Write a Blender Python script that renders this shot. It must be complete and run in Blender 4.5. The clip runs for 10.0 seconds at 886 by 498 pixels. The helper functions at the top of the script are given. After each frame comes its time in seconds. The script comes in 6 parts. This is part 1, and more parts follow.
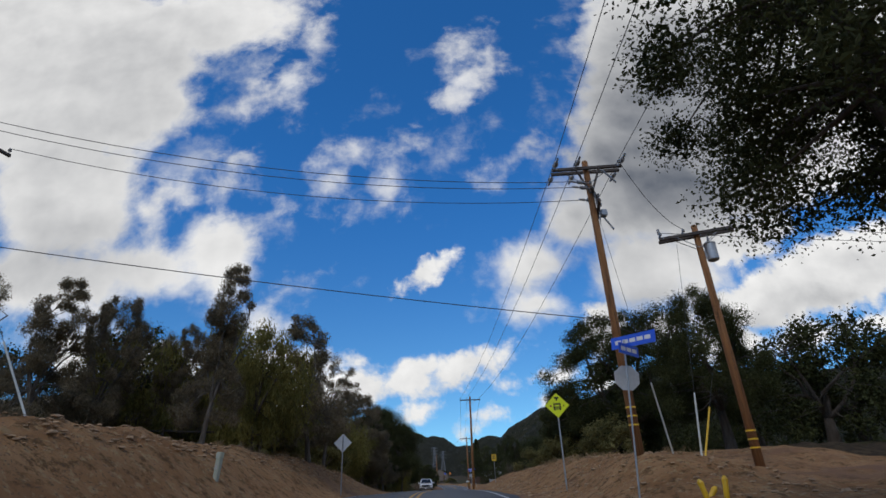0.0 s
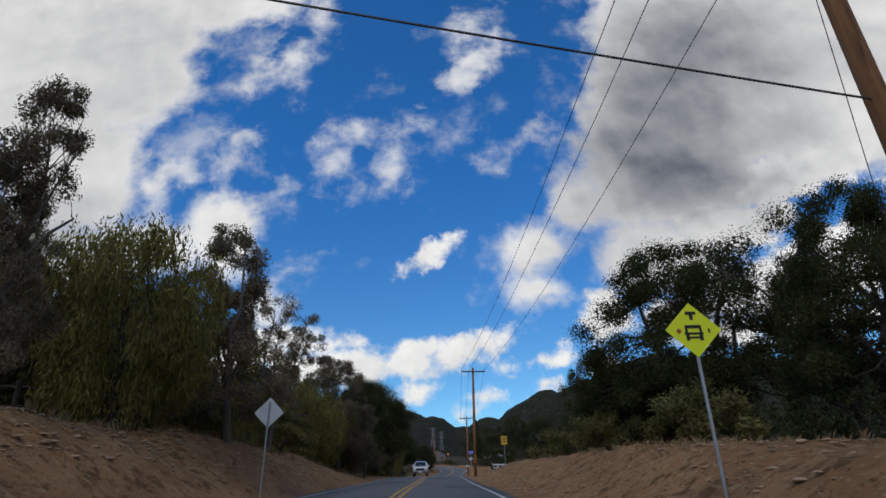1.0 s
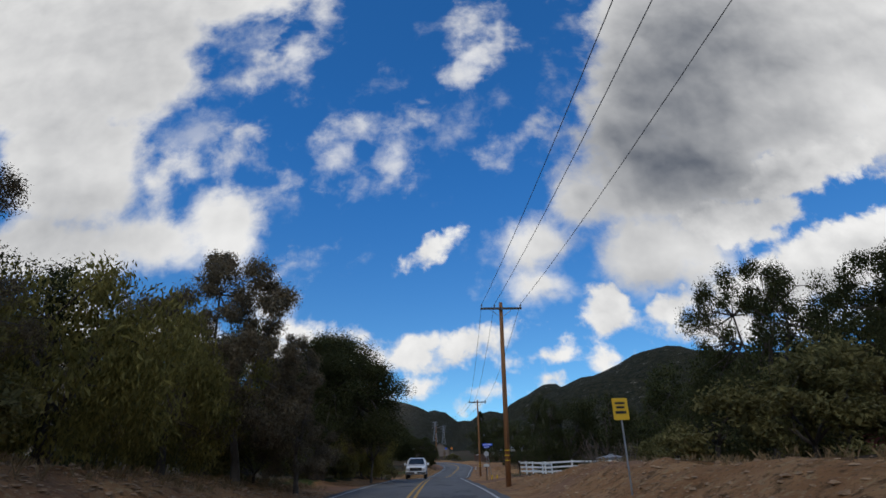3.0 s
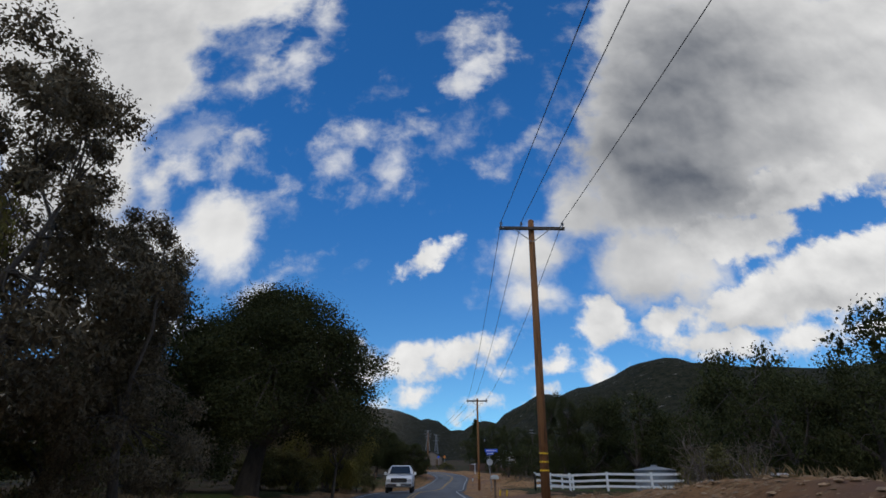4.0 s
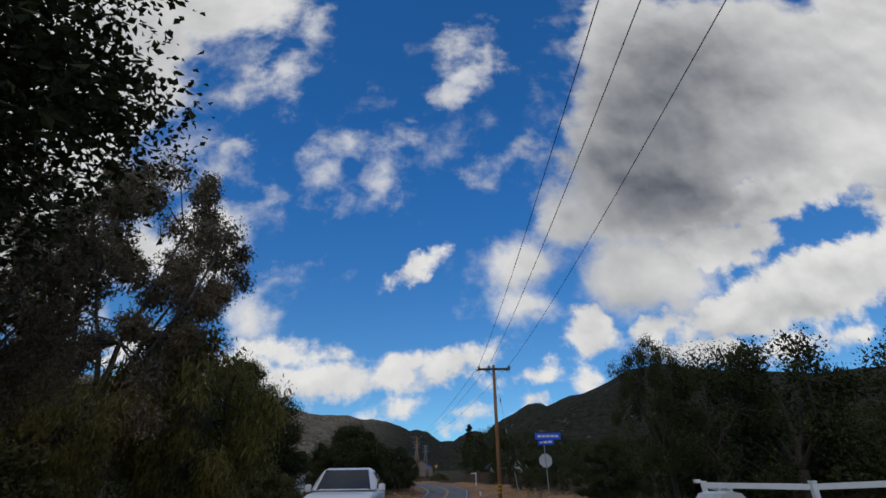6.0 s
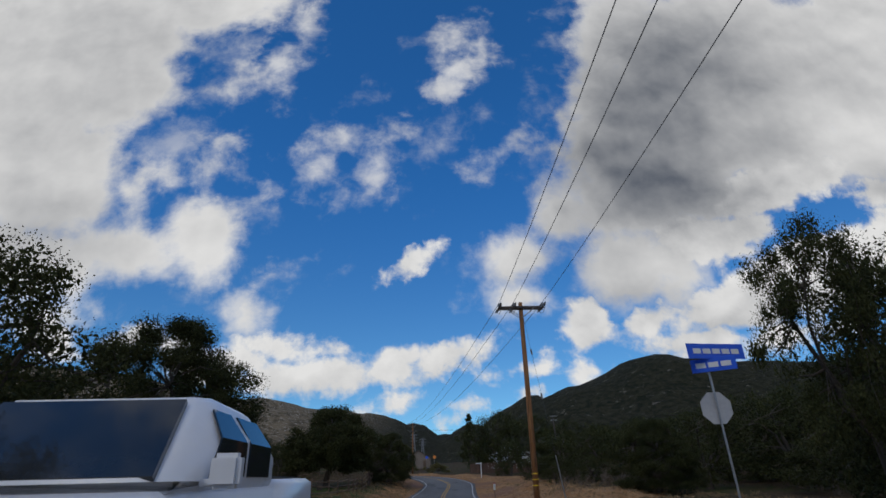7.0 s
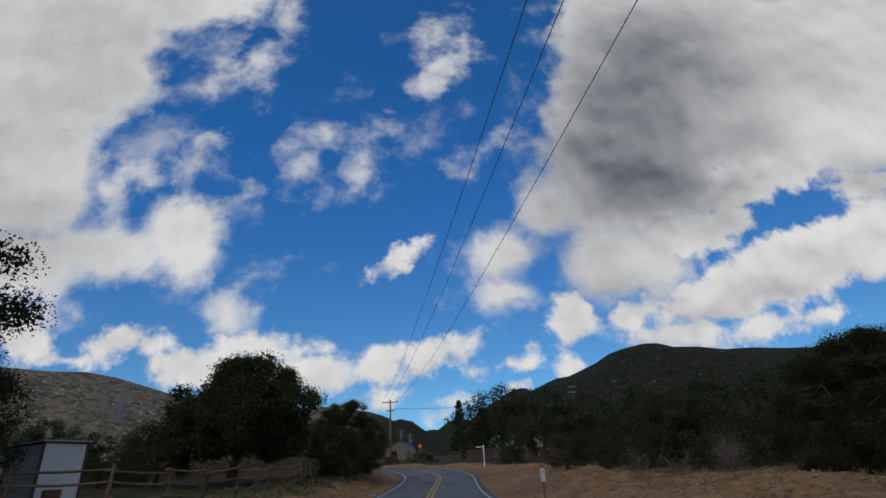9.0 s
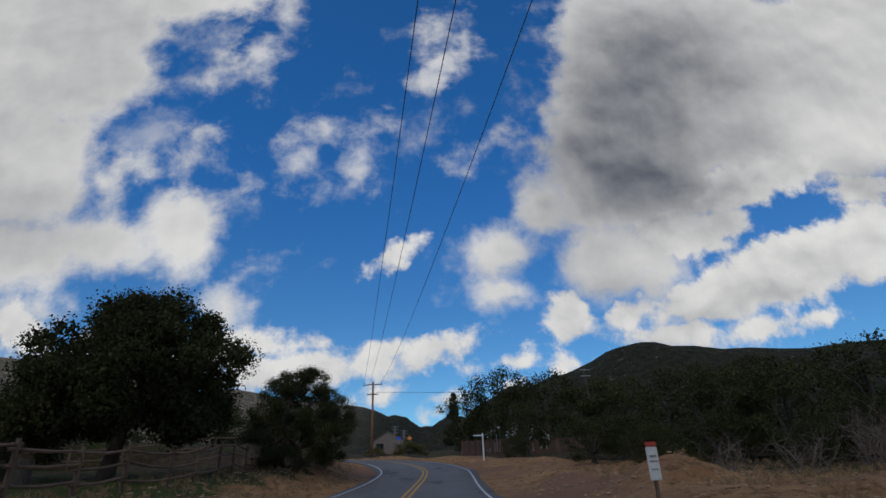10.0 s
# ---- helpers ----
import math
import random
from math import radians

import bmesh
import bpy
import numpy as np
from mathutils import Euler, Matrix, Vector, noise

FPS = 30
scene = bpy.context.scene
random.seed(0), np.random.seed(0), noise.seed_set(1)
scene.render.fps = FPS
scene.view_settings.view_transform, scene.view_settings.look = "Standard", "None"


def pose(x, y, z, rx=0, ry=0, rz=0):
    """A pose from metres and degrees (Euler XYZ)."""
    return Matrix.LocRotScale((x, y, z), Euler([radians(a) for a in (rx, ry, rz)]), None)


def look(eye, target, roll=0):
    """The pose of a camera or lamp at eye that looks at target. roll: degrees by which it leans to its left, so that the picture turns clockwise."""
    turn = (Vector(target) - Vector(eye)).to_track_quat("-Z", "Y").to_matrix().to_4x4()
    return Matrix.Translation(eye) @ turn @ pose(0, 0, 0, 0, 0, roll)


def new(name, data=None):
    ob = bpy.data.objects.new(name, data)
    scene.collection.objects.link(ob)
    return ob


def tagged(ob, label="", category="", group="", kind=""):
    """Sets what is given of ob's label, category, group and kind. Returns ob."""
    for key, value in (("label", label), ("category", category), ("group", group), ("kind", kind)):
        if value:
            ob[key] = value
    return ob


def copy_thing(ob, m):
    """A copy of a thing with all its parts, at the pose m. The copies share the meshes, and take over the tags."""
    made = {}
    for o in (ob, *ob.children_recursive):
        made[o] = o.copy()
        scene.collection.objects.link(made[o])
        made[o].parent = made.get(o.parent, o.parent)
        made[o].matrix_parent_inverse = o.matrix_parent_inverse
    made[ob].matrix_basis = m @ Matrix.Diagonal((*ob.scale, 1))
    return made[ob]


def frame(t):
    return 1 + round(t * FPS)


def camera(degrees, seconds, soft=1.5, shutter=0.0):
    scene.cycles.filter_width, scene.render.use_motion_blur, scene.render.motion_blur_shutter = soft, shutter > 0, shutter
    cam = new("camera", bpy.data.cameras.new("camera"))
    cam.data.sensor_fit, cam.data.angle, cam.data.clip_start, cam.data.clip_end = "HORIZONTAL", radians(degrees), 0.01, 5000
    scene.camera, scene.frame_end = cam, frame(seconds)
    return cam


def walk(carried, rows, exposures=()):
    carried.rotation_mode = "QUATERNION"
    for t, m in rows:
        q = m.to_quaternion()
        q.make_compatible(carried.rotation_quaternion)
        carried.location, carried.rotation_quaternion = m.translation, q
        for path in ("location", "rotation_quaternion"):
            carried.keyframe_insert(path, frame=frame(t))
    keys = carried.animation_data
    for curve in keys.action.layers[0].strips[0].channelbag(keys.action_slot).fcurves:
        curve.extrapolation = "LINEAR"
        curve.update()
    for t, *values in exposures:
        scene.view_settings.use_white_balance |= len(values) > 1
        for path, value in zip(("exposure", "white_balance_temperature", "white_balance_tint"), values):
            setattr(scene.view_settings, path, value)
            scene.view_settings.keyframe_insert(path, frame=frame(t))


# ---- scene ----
# ---- camera and its way ----
cam = camera(81.0, 10.0, soft=1.6)
PATH = [
    (0, (2.28, 10.027, -0.054), (2.261, 11.838, 0.796), -2.6),
    (0.5, (2.245, 15.512, 0.357), (2.217, 17.343, 1.16), -1.6),
    (1, (2.17, 20.94, 0.63), (2.139, 22.777, 1.419), -1.3),
    (1.5, (1.989, 26.676, 0.915), (1.954, 28.517, 1.695), -1.3),
    (2, (1.715, 32.327, 1.082), (1.68, 34.17, 1.858), -1.4),
    (2.5, (1.38, 38.024, 1.213), (1.345, 39.869, 1.984), -1.6),
    (3.8, (1.115, 53.639, 1.25), (1.073, 55.478, 2.036), 0.1),
    (4, (0.935, 56.208, 1.305), (0.907, 58.041, 2.106), 0.0),
    (4.5, (0.802, 62.669, 1.392), (0.769, 64.488, 2.224), 1.0),
    (5, (0.572, 68.96, 1.454), (0.539, 70.772, 2.3), 1.1),
    (5.5, (0.281, 75.287, 1.444), (0.26, 77.111, 2.266), 0.2),
    (6, (-0.038, 81.708, 1.418), (-0.021, 83.525, 2.254), -0.8),
    (6.2, (-0.159, 84.349, 1.409), (-0.134, 86.169, 2.238), -0.7),
    (7.3, (-0.484, 99.509, 1.341), (-0.443, 101.336, 2.155), -2.0),
    (7.5, (-0.498, 102.132, 1.321), (-0.451, 103.959, 2.133), -2.4),
    (8, (-0.499, 108.463, 1.162), (-0.441, 110.291, 1.972), -2.9),
    (8.5, (-0.409, 114.665, 1.016), (-0.339, 116.494, 1.823), -2.9),
    (9, (-0.141, 120.94, 0.92), (-0.051, 122.77, 1.721), -2.9),
    (9.5, (0.276, 127.393, 0.828), (0.371, 129.225, 1.624), -2.6),
    (10, (0.65, 133.271, 0.783), (0.75, 135.106, 1.574), -2.1),
]
walk(cam, [(t, look(eye, target, roll)) for t, eye, target, roll in PATH],
     [(0, 0.14), (2.5, 0.14), (5, 0.0), (7.5, -0.10), (10, -0.15)])

# ---- sky, sun ----
SUN_AZ, SUN_EL = radians(205.0), radians(46.0)   # clockwise from +y, above the horizon

world = bpy.data.worlds.new("sky")
scene.world = world
world.use_nodes = True
wn, wl = world.node_tree.nodes, world.node_tree.links
wn.clear()


def wmath(op, a, b=None, c=None, clamp=False):
    n = wn.new("ShaderNodeMath")
    n.operation, n.use_clamp = op, clamp
    for i, v in enumerate((a, b, c)):
        if v is None:
            continue
        if isinstance(v, (int, float)):
            n.inputs[i].default_value = v
        else:
            wl.new(v, n.inputs[i])
    return n.outputs[0]


def wnoise(vec, scale, detail, rough=0.55, distortion=0.0):
    n = wn.new("ShaderNodeTexNoise")
    n.inputs["Scale"].default_value, n.inputs["Detail"].default_value = scale, detail
    n.inputs["Roughness"].default_value, n.inputs["Distortion"].default_value = rough, distortion
    wl.new(vec, n.inputs["Vector"])
    return n


def wrange(v, lo, hi, to_lo=0.0, to_hi=1.0):
    n = wn.new("ShaderNodeMapRange")
    n.interpolation_type = "SMOOTHSTEP"
    for i, x in zip((1, 2, 3, 4), (lo, hi, to_lo, to_hi)):
        n.inputs[i].default_value = x
    wl.new(v, n.inputs[0])
    return n.outputs[0]


def wmix(f, a, b):
    n = wn.new("ShaderNodeMix")
    n.data_type = "RGBA"
    wl.new(f, n.inputs[0])
    for i, v in ((6, a), (7, b)):
        if isinstance(v, tuple):
            n.inputs[i].default_value = (*v, 1)
        else:
            wl.new(v, n.inputs[i])
    return n.outputs[2]


tc = wn.new("ShaderNodeTexCoord")
sep = wn.new("ShaderNodeSeparateXYZ")
wl.new(tc.outputs["Generated"], sep.inputs[0])
dx, dy, dz = sep.outputs
ahead = wmath("MAXIMUM", dy, 0.08)
comb = wn.new("ShaderNodeCombineXYZ")
wl.new(wmath("DIVIDE", dx, ahead), comb.inputs[0])
wl.new(wmath("DIVIDE", dz, ahead), comb.inputs[1])
flat_uv = comb.outputs[0]
# ragged edges: the place is stirred by noise at two scales before the clouds are laid out
def stirred_by(vec, scale, amount, detail):
    stir = wnoise(vec, scale, detail, 0.62)
    sub = wn.new("ShaderNodeVectorMath")
    sub.operation = "SUBTRACT"
    wl.new(stir.outputs["Color"], sub.inputs[0])
    sub.inputs[1].default_value = (0.5, 0.5, 0.5)
    addv = wn.new("ShaderNodeVectorMath")
    addv.operation = "MULTIPLY_ADD"
    wl.new(sub.outputs[0], addv.inputs[0])
    addv.inputs[1].default_value = (amount, amount, 0.0)
    wl.new(vec, addv.inputs[2])
    return addv.outputs[0]


stirred = stirred_by(stirred_by(flat_uv, 5.0, 0.055, 3.0), 16.0, 0.05, 6.0)


def cloud_field(rows, acc=None, blend=0.03):
    """Signed depth into the nearest of a set of ellipses: centre, half axes, turn."""
    for u, v, ru, rv, turn in rows:
        m = wn.new("ShaderNodeMapping")
        m.vector_type = "TEXTURE"
        m.inputs["Location"].default_value = (u, v, 0)
        m.inputs["Rotation"].default_value = (0, 0, radians(turn))
        m.inputs["Scale"].default_value = (ru * 8, rv * 8, 1)
        wl.new(stirred, m.inputs["Vector"])
        g = wn.new("ShaderNodeTexGradient")
        g.gradient_type = "SPHERICAL"
        wl.new(m.outputs[0], g.inputs[0])
        k = min(ru, rv)
        depth = wmath("MULTIPLY_ADD", g.outputs["Fac"], 8 * k, -7 * k)
        acc = depth if acc is None else wmath("SMOOTH_MAX", acc, depth, blend)
    return acc


def shade_field(rows, acc=0.0):
    """Soft ellipses added up: centre, half axes, turn, weight."""
    for u, v, ru, rv, turn, weight in rows:
        m = wn.new("ShaderNodeMapping")
        m.vector_type = "TEXTURE"
        m.inputs["Location"].default_value = (u, v, 0)
        m.inputs["Rotation"].default_value = (0, 0, radians(turn))
        m.inputs["Scale"].default_value = (ru * 1.5, rv * 1.5, 1)
        wl.new(stirred, m.inputs["Vector"])
        g = wn.new("ShaderNodeTexGradient")
        g.gradient_type = "SPHERICAL"
        wl.new(m.outputs[0], g.inputs[0])
        acc = wmath("MULTIPLY_ADD", g.outputs["Fac"], weight * 1.35, acc)
    return acc


BANK_WEST = [
    (-1.029, 1.085, 0.451, 0.329, 145), (-0.629, 1.185, 0.295, 0.131, 2), (-0.873, 0.671, 0.224, 0.164, 135), (-0.676, 0.599, 0.069, 0.048, 125),
    (-0.491, 0.49, 0.108, 0.086, 138), (-0.634, 0.456, 0.142, 0.07, 173), (-0.844, 0.437, 0.2, 0.093, 173), (-0.694, 0.909, 0.117, 0.093, 133),
    (-0.376, 0.304, 0.054, 0.046, 129), (-0.787, 0.315, 0.096, 0.031, 5)]
LOW_CLOUDS = [
    (-0.31, 0.245, 0.076, 0.023, 169), (-0.211, 0.236, 0.046, 0.018, 171), (-0.31, 0.19, 0.08, 0.037, 176), (-0.192, 0.185, 0.1, 0.035, 0),
    (-0.085, 0.19, 0.056, 0.029, 2), (0.024, 0.216, 0.1, 0.031, 15), (-0.075, 0.211, 0.045, 0.03, 17), (-0.085, 0.132, 0.047, 0.017, 15),
    (-0.048, 0.417, 0.062, 0.026, 34), (0.049, 0.129, 0.033, 0.011, 6), (0.03, 0.108, 0.024, 0.01, 17), (0.177, 0.191, 0.06, 0.015, 10),
    (0.284, 0.179, 0.036, 0.024, 3), (0.176, 0.142, 0.031, 0.012, 6)]
LEFT_HEAPS = [
    (-0.777, 0.289, 0.062, 0.043, 156), (-0.681, 0.242, 0.088, 0.016, 0), (-0.576, 0.262, 0.073, 0.031, 0), (-0.446, 0.205, 0.079, 0.04, 174),
    (-0.374, 0.218, 0.064, 0.03, 175)]
BANK_EAST = [
    (0.73, 0.901, 0.404, 0.311, 22), (0.479, 1.061, 0.223, 0.117, 68), (0.403, 0.723, 0.211, 0.105, 78), (0.494, 0.582, 0.243, 0.138, 3),
    (1.1, 0.927, 0.4, 0.27, 50), (0.278, 0.532, 0.079, 0.066, 85), (0.169, 0.425, 0.111, 0.056, 8), (0.166, 0.335, 0.078, 0.033, 179),
    (0.422, 0.4, 0.155, 0.092, 3), (0.519, 0.352, 0.083, 0.058, 9), (0.872, 0.673, 0.143, 0.056, 21), (1.02, 0.712, 0.166, 0.09, 20)]
HEAPS_EAST = [
    (0.641, 0.458, 0.11, 0.05, 27), (0.55, 0.461, 0.099, 0.06, 5), (0.721, 0.567, 0.134, 0.06, 21), (0.827, 0.616, 0.153, 0.057, 12),
    (1.017, 0.565, 0.079, 0.043, 7), (0.627, 0.318, 0.169, 0.056, 17), (0.845, 0.404, 0.219, 0.073, 16), (0.737, 0.332, 0.189, 0.055, 13),
    (0.434, 0.281, 0.068, 0.033, 24), (0.298, 0.276, 0.059, 0.052, 33), (0.525, 0.234, 0.146, 0.029, 0), (0.697, 0.242, 0.101, 0.026, 9),
    (0.808, 0.264, 0.049, 0.015, 13), (1.006, 0.439, 0.13, 0.085, 32)]
GAPS = [
    (0.88, 0.55, 0.054, 0.02, 10), (0.724, 0.489, 0.054, 0.012, 7), (0.616, 0.41, 0.025, 0.015, 34), (0.532, 0.318, 0.051, 0.009, 25),
    (0.374, 0.268, 0.031, 0.022, 71), (0.682, 0.516, 0.019, 0.01, 125)]
SOFT_PUFFS = [
    (-0.258, 0.644, 0.045, 0.033, 120), (-0.195, 0.583, 0.041, 0.03, 8), (-0.132, 0.655, 0.069, 0.033, 83), (-0.206, 0.746, 0.059, 0.025, 30),
    (-0.14, 0.733, 0.038, 0.028, 28), (0.072, 1.049, 0.053, 0.047, 84), (0.075, 0.943, 0.067, 0.039, 76), (0.02, 0.883, 0.047, 0.033, 158),
    (0.126, 1.013, 0.052, 0.021, 86), (0.167, 0.69, 0.062, 0.03, 30), (-0.32, 0.394, 0.03, 0.015, 26), (-0.502, 0.674, 0.064, 0.037, 84),
    (-0.415, 0.63, 0.051, 0.023, 148), (-0.614, 0.626, 0.05, 0.034, 3), (-0.385, 0.972, 0.085, 0.054, 88), (-0.331, 1.105, 0.076, 0.047, 84),
    (-0.43, 0.875, 0.064, 0.028, 18)]
WISPS = [
    (-0.595, 0.731, 0.126, 0.097, 1), (-0.505, 1.031, 0.154, 0.097, 7), (-0.538, 0.869, 0.097, 0.068, 168), (-0.405, 0.548, 0.076, 0.062, 157),
    (0.018, 0.72, 0.111, 0.042, 55), (-0.029, 0.659, 0.066, 0.046, 72), (0.227, 0.697, 0.079, 0.063, 5), (0.219, 0.82, 0.076, 0.042, 65),
    (0.122, 0.798, 0.037, 0.035, 69), (-0.369, 0.39, 0.052, 0.023, 7), (0.332, 0.95, 0.112, 0.043, 82), (-0.155, 0.823, 0.082, 0.03, 24),
    (0.054, 0.958, 0.13, 0.099, 87), (0.351, 1.105, 0.095, 0.039, 76), (-0.761, 0.343, 0.172, 0.049, 5)]
SHADED_BASES = [
    (0.478, 0.77, 0.403, 0.281, 75, 0.34), (0.816, 0.899, 0.416, 0.324, 38, 0.22), (-0.927, 0.97, 0.42, 0.312, 137, 0.18), (0.417, 0.731, 0.327, 0.171, 78, 0.34),
    (0.526, 0.611, 0.246, 0.148, 4, 0.3), (0.791, 0.863, 0.296, 0.22, 20, 0.16), (0.641, 1.017, 0.227, 0.18, 55, 0.3), (0.572, 0.529, 0.151, 0.077, 2, 0.3),
    (1.02, 0.572, 0.094, 0.057, 11, 0.35), (-0.85, 0.502, 0.205, 0.104, 171, 0.42), (-0.701, 1.018, 0.221, 0.163, 161, 0.16), (-0.885, 0.813, 0.163, 0.096, 168, 0.14),
    (0.757, 0.319, 0.176, 0.027, 13, 0.3), (0.602, 0.268, 0.133, 0.024, 13, 0.24), (0.398, 0.334, 0.127, 0.029, 178, 0.22)]
SHADED_HEAPS = [
    (-0.223, 0.163, 0.127, 0.021, 178, 0.18), (0.293, 0.237, 0.049, 0.02, 179, 0.22), (0.509, 0.214, 0.122, 0.013, 178, 0.2), (0.165, 0.382, 0.094, 0.018, 178, 0.2),
    (0.164, 0.309, 0.068, 0.012, 178, 0.2), (0.281, 0.417, 0.06, 0.031, 0, 0.16), (0.023, 0.192, 0.087, 0.011, 15, 0.2), (1.013, 0.728, 0.127, 0.079, 12, -0.22),
    (0.456, 0.451, 0.133, 0.048, 179, -0.14), (0.142, 0.462, 0.072, 0.029, 179, -0.12), (0.863, 0.457, 0.176, 0.025, 15, -0.12)]
grain = wnoise(stirred_by(flat_uv, 7.0, 0.05, 4.0), 9.0, 10.0, 0.60)
puff = wmath("SUBTRACT", grain.outputs["Fac"], 0.5)
heap = cloud_field(BANK_EAST, cloud_field(BANK_WEST))
heap = wmath("SMOOTH_MIN", heap, wmath("MULTIPLY", cloud_field(GAPS), -1.0), 0.02)
heap = wmath("MULTIPLY_ADD", puff, 0.13, heap)
fine = wnoise(stirred_by(flat_uv, 14.0, 0.03, 4.0), 17.0, 10.0, 0.60)
low_heap = wmath("MULTIPLY_ADD", wmath("SUBTRACT", fine.outputs["Fac"], 0.5), 0.085, cloud_field(LEFT_HEAPS, cloud_field(HEAPS_EAST, cloud_field(LOW_CLOUDS, None, 0.007), 0.014), 0.012))
bank = wrange(heap, -0.020, 0.042)
solid = wmath("MAXIMUM", bank, wrange(low_heap, -0.010, 0.016))
heap = wmath("MAXIMUM", heap, low_heap)
soft = wmath("MULTIPLY", wrange(wmath("MULTIPLY_ADD", puff, 0.26, cloud_field(SOFT_PUFFS)), -0.030, 0.070), 0.78)
wisp = wmath("MULTIPLY", wrange(wmath("MULTIPLY_ADD", puff, 0.48, cloud_field(WISPS)), -0.02, 0.16), 0.46)
clear = wmath("MULTIPLY", wmath("SUBTRACT", 1.0, solid), wmath("MULTIPLY", wmath("SUBTRACT", 1.0, soft), wmath("SUBTRACT", 1.0, wisp)))
shade = shade_field(SHADED_HEAPS, shade_field(SHADED_BASES))
# the rest of the sky, out of view behind and overhead: assumed broken cloud
rest = wnoise(tc.outputs["Generated"], 2.2, 7.0, 0.55)
rest_density = wrange(rest.outputs["Fac"], 0.44, 0.60)
front = wrange(dy, 0.24, 0.44)
mixf = wn.new("ShaderNodeMix")
wl.new(front, mixf.inputs[0])
wl.new(rest_density, mixf.inputs[2])
wl.new(wmath("SUBTRACT", 1.0, clear), mixf.inputs[3])
density = mixf.outputs[0]
# light falls on the billows from above: the difference of the same relief at two places
relief = stirred_by(flat_uv, 5.0, 0.06, 4.0)
shifted = wn.new("ShaderNodeVectorMath")
shifted.operation = "ADD"
wl.new(relief, shifted.inputs[0])
shifted.inputs[1].default_value = (0.016, 0.036, 0.0)
low_side, high_side = wnoise(relief, 4.2, 4.0, 0.50), wnoise(shifted.outputs[0], 4.2, 4.0, 0.50)
slope = wmath("SUBTRACT", low_side.outputs["Fac"], high_side.outputs["Fac"])
rim = wrange(heap, 0.0, 0.13, 0.26, 0.0)
texture = wmath("MULTIPLY", wmath("SUBTRACT", fine.outputs["Fac"], 0.5), wrange(low_heap, 0.0, 0.02, 0.0, 0.75))
lit = wmath("MULTIPLY_ADD", slope, 0.95, wmath("ADD", texture, wmath("ADD", rim, wmath("MULTIPLY_ADD", shade, -0.80, 0.72))))
# unseen cloud overhead and behind, made greyer to dim the light on the ground
lit = wmath("MULTIPLY_ADD", wmath("SUBTRACT", 1.0, front), -0.35, lit)
cloud_colour = wmix(wmath("MULTIPLY_ADD", lit, 0.80, 0.12, True), (0.115, 0.130, 0.160), (0.80, 0.797, 0.79))

sky = wn.new("ShaderNodeTexSky")
sky.sky_type, sky.sun_disc = "NISHITA", False
sky.sun_elevation, sky.sun_rotation = SUN_EL, SUN_AZ
sky.air_density, sky.dust_density, sky.ozone_density = 0.7, 0.2, 2.5
deep = wn.new("ShaderNodeMix")
deep.data_type, deep.blend_type = "RGBA", "MULTIPLY"
deep.inputs[0].default_value = 1.0
wl.new(sky.outputs[0], deep.inputs[6])
wl.new(wmix(wrange(dz, 0.02, 0.62), (0.056, 0.094, 0.107), (0.0305, 0.111, 0.175)), deep.inputs[7])
bg = wn.new("ShaderNodeBackground")
bg.inputs["Strength"].default_value = 1.0
wl.new(wmix(density, deep.outputs[2], cloud_colour), bg.inputs["Color"])
wo = wn.new("ShaderNodeOutputWorld")
wl.new(bg.outputs[0], wo.inputs[0])

sun = new("sun", bpy.data.lights.new("sun", "SUN"))
sun.data.energy, sun.data.angle, sun.data.color = 0.65, radians(18), (1.0, 0.95, 0.88)
sun.matrix_world = look((math.sin(SUN_AZ) * math.cos(SUN_EL), math.cos(SUN_AZ) * math.cos(SUN_EL), math.sin(SUN_EL)), (0, 0, 0))

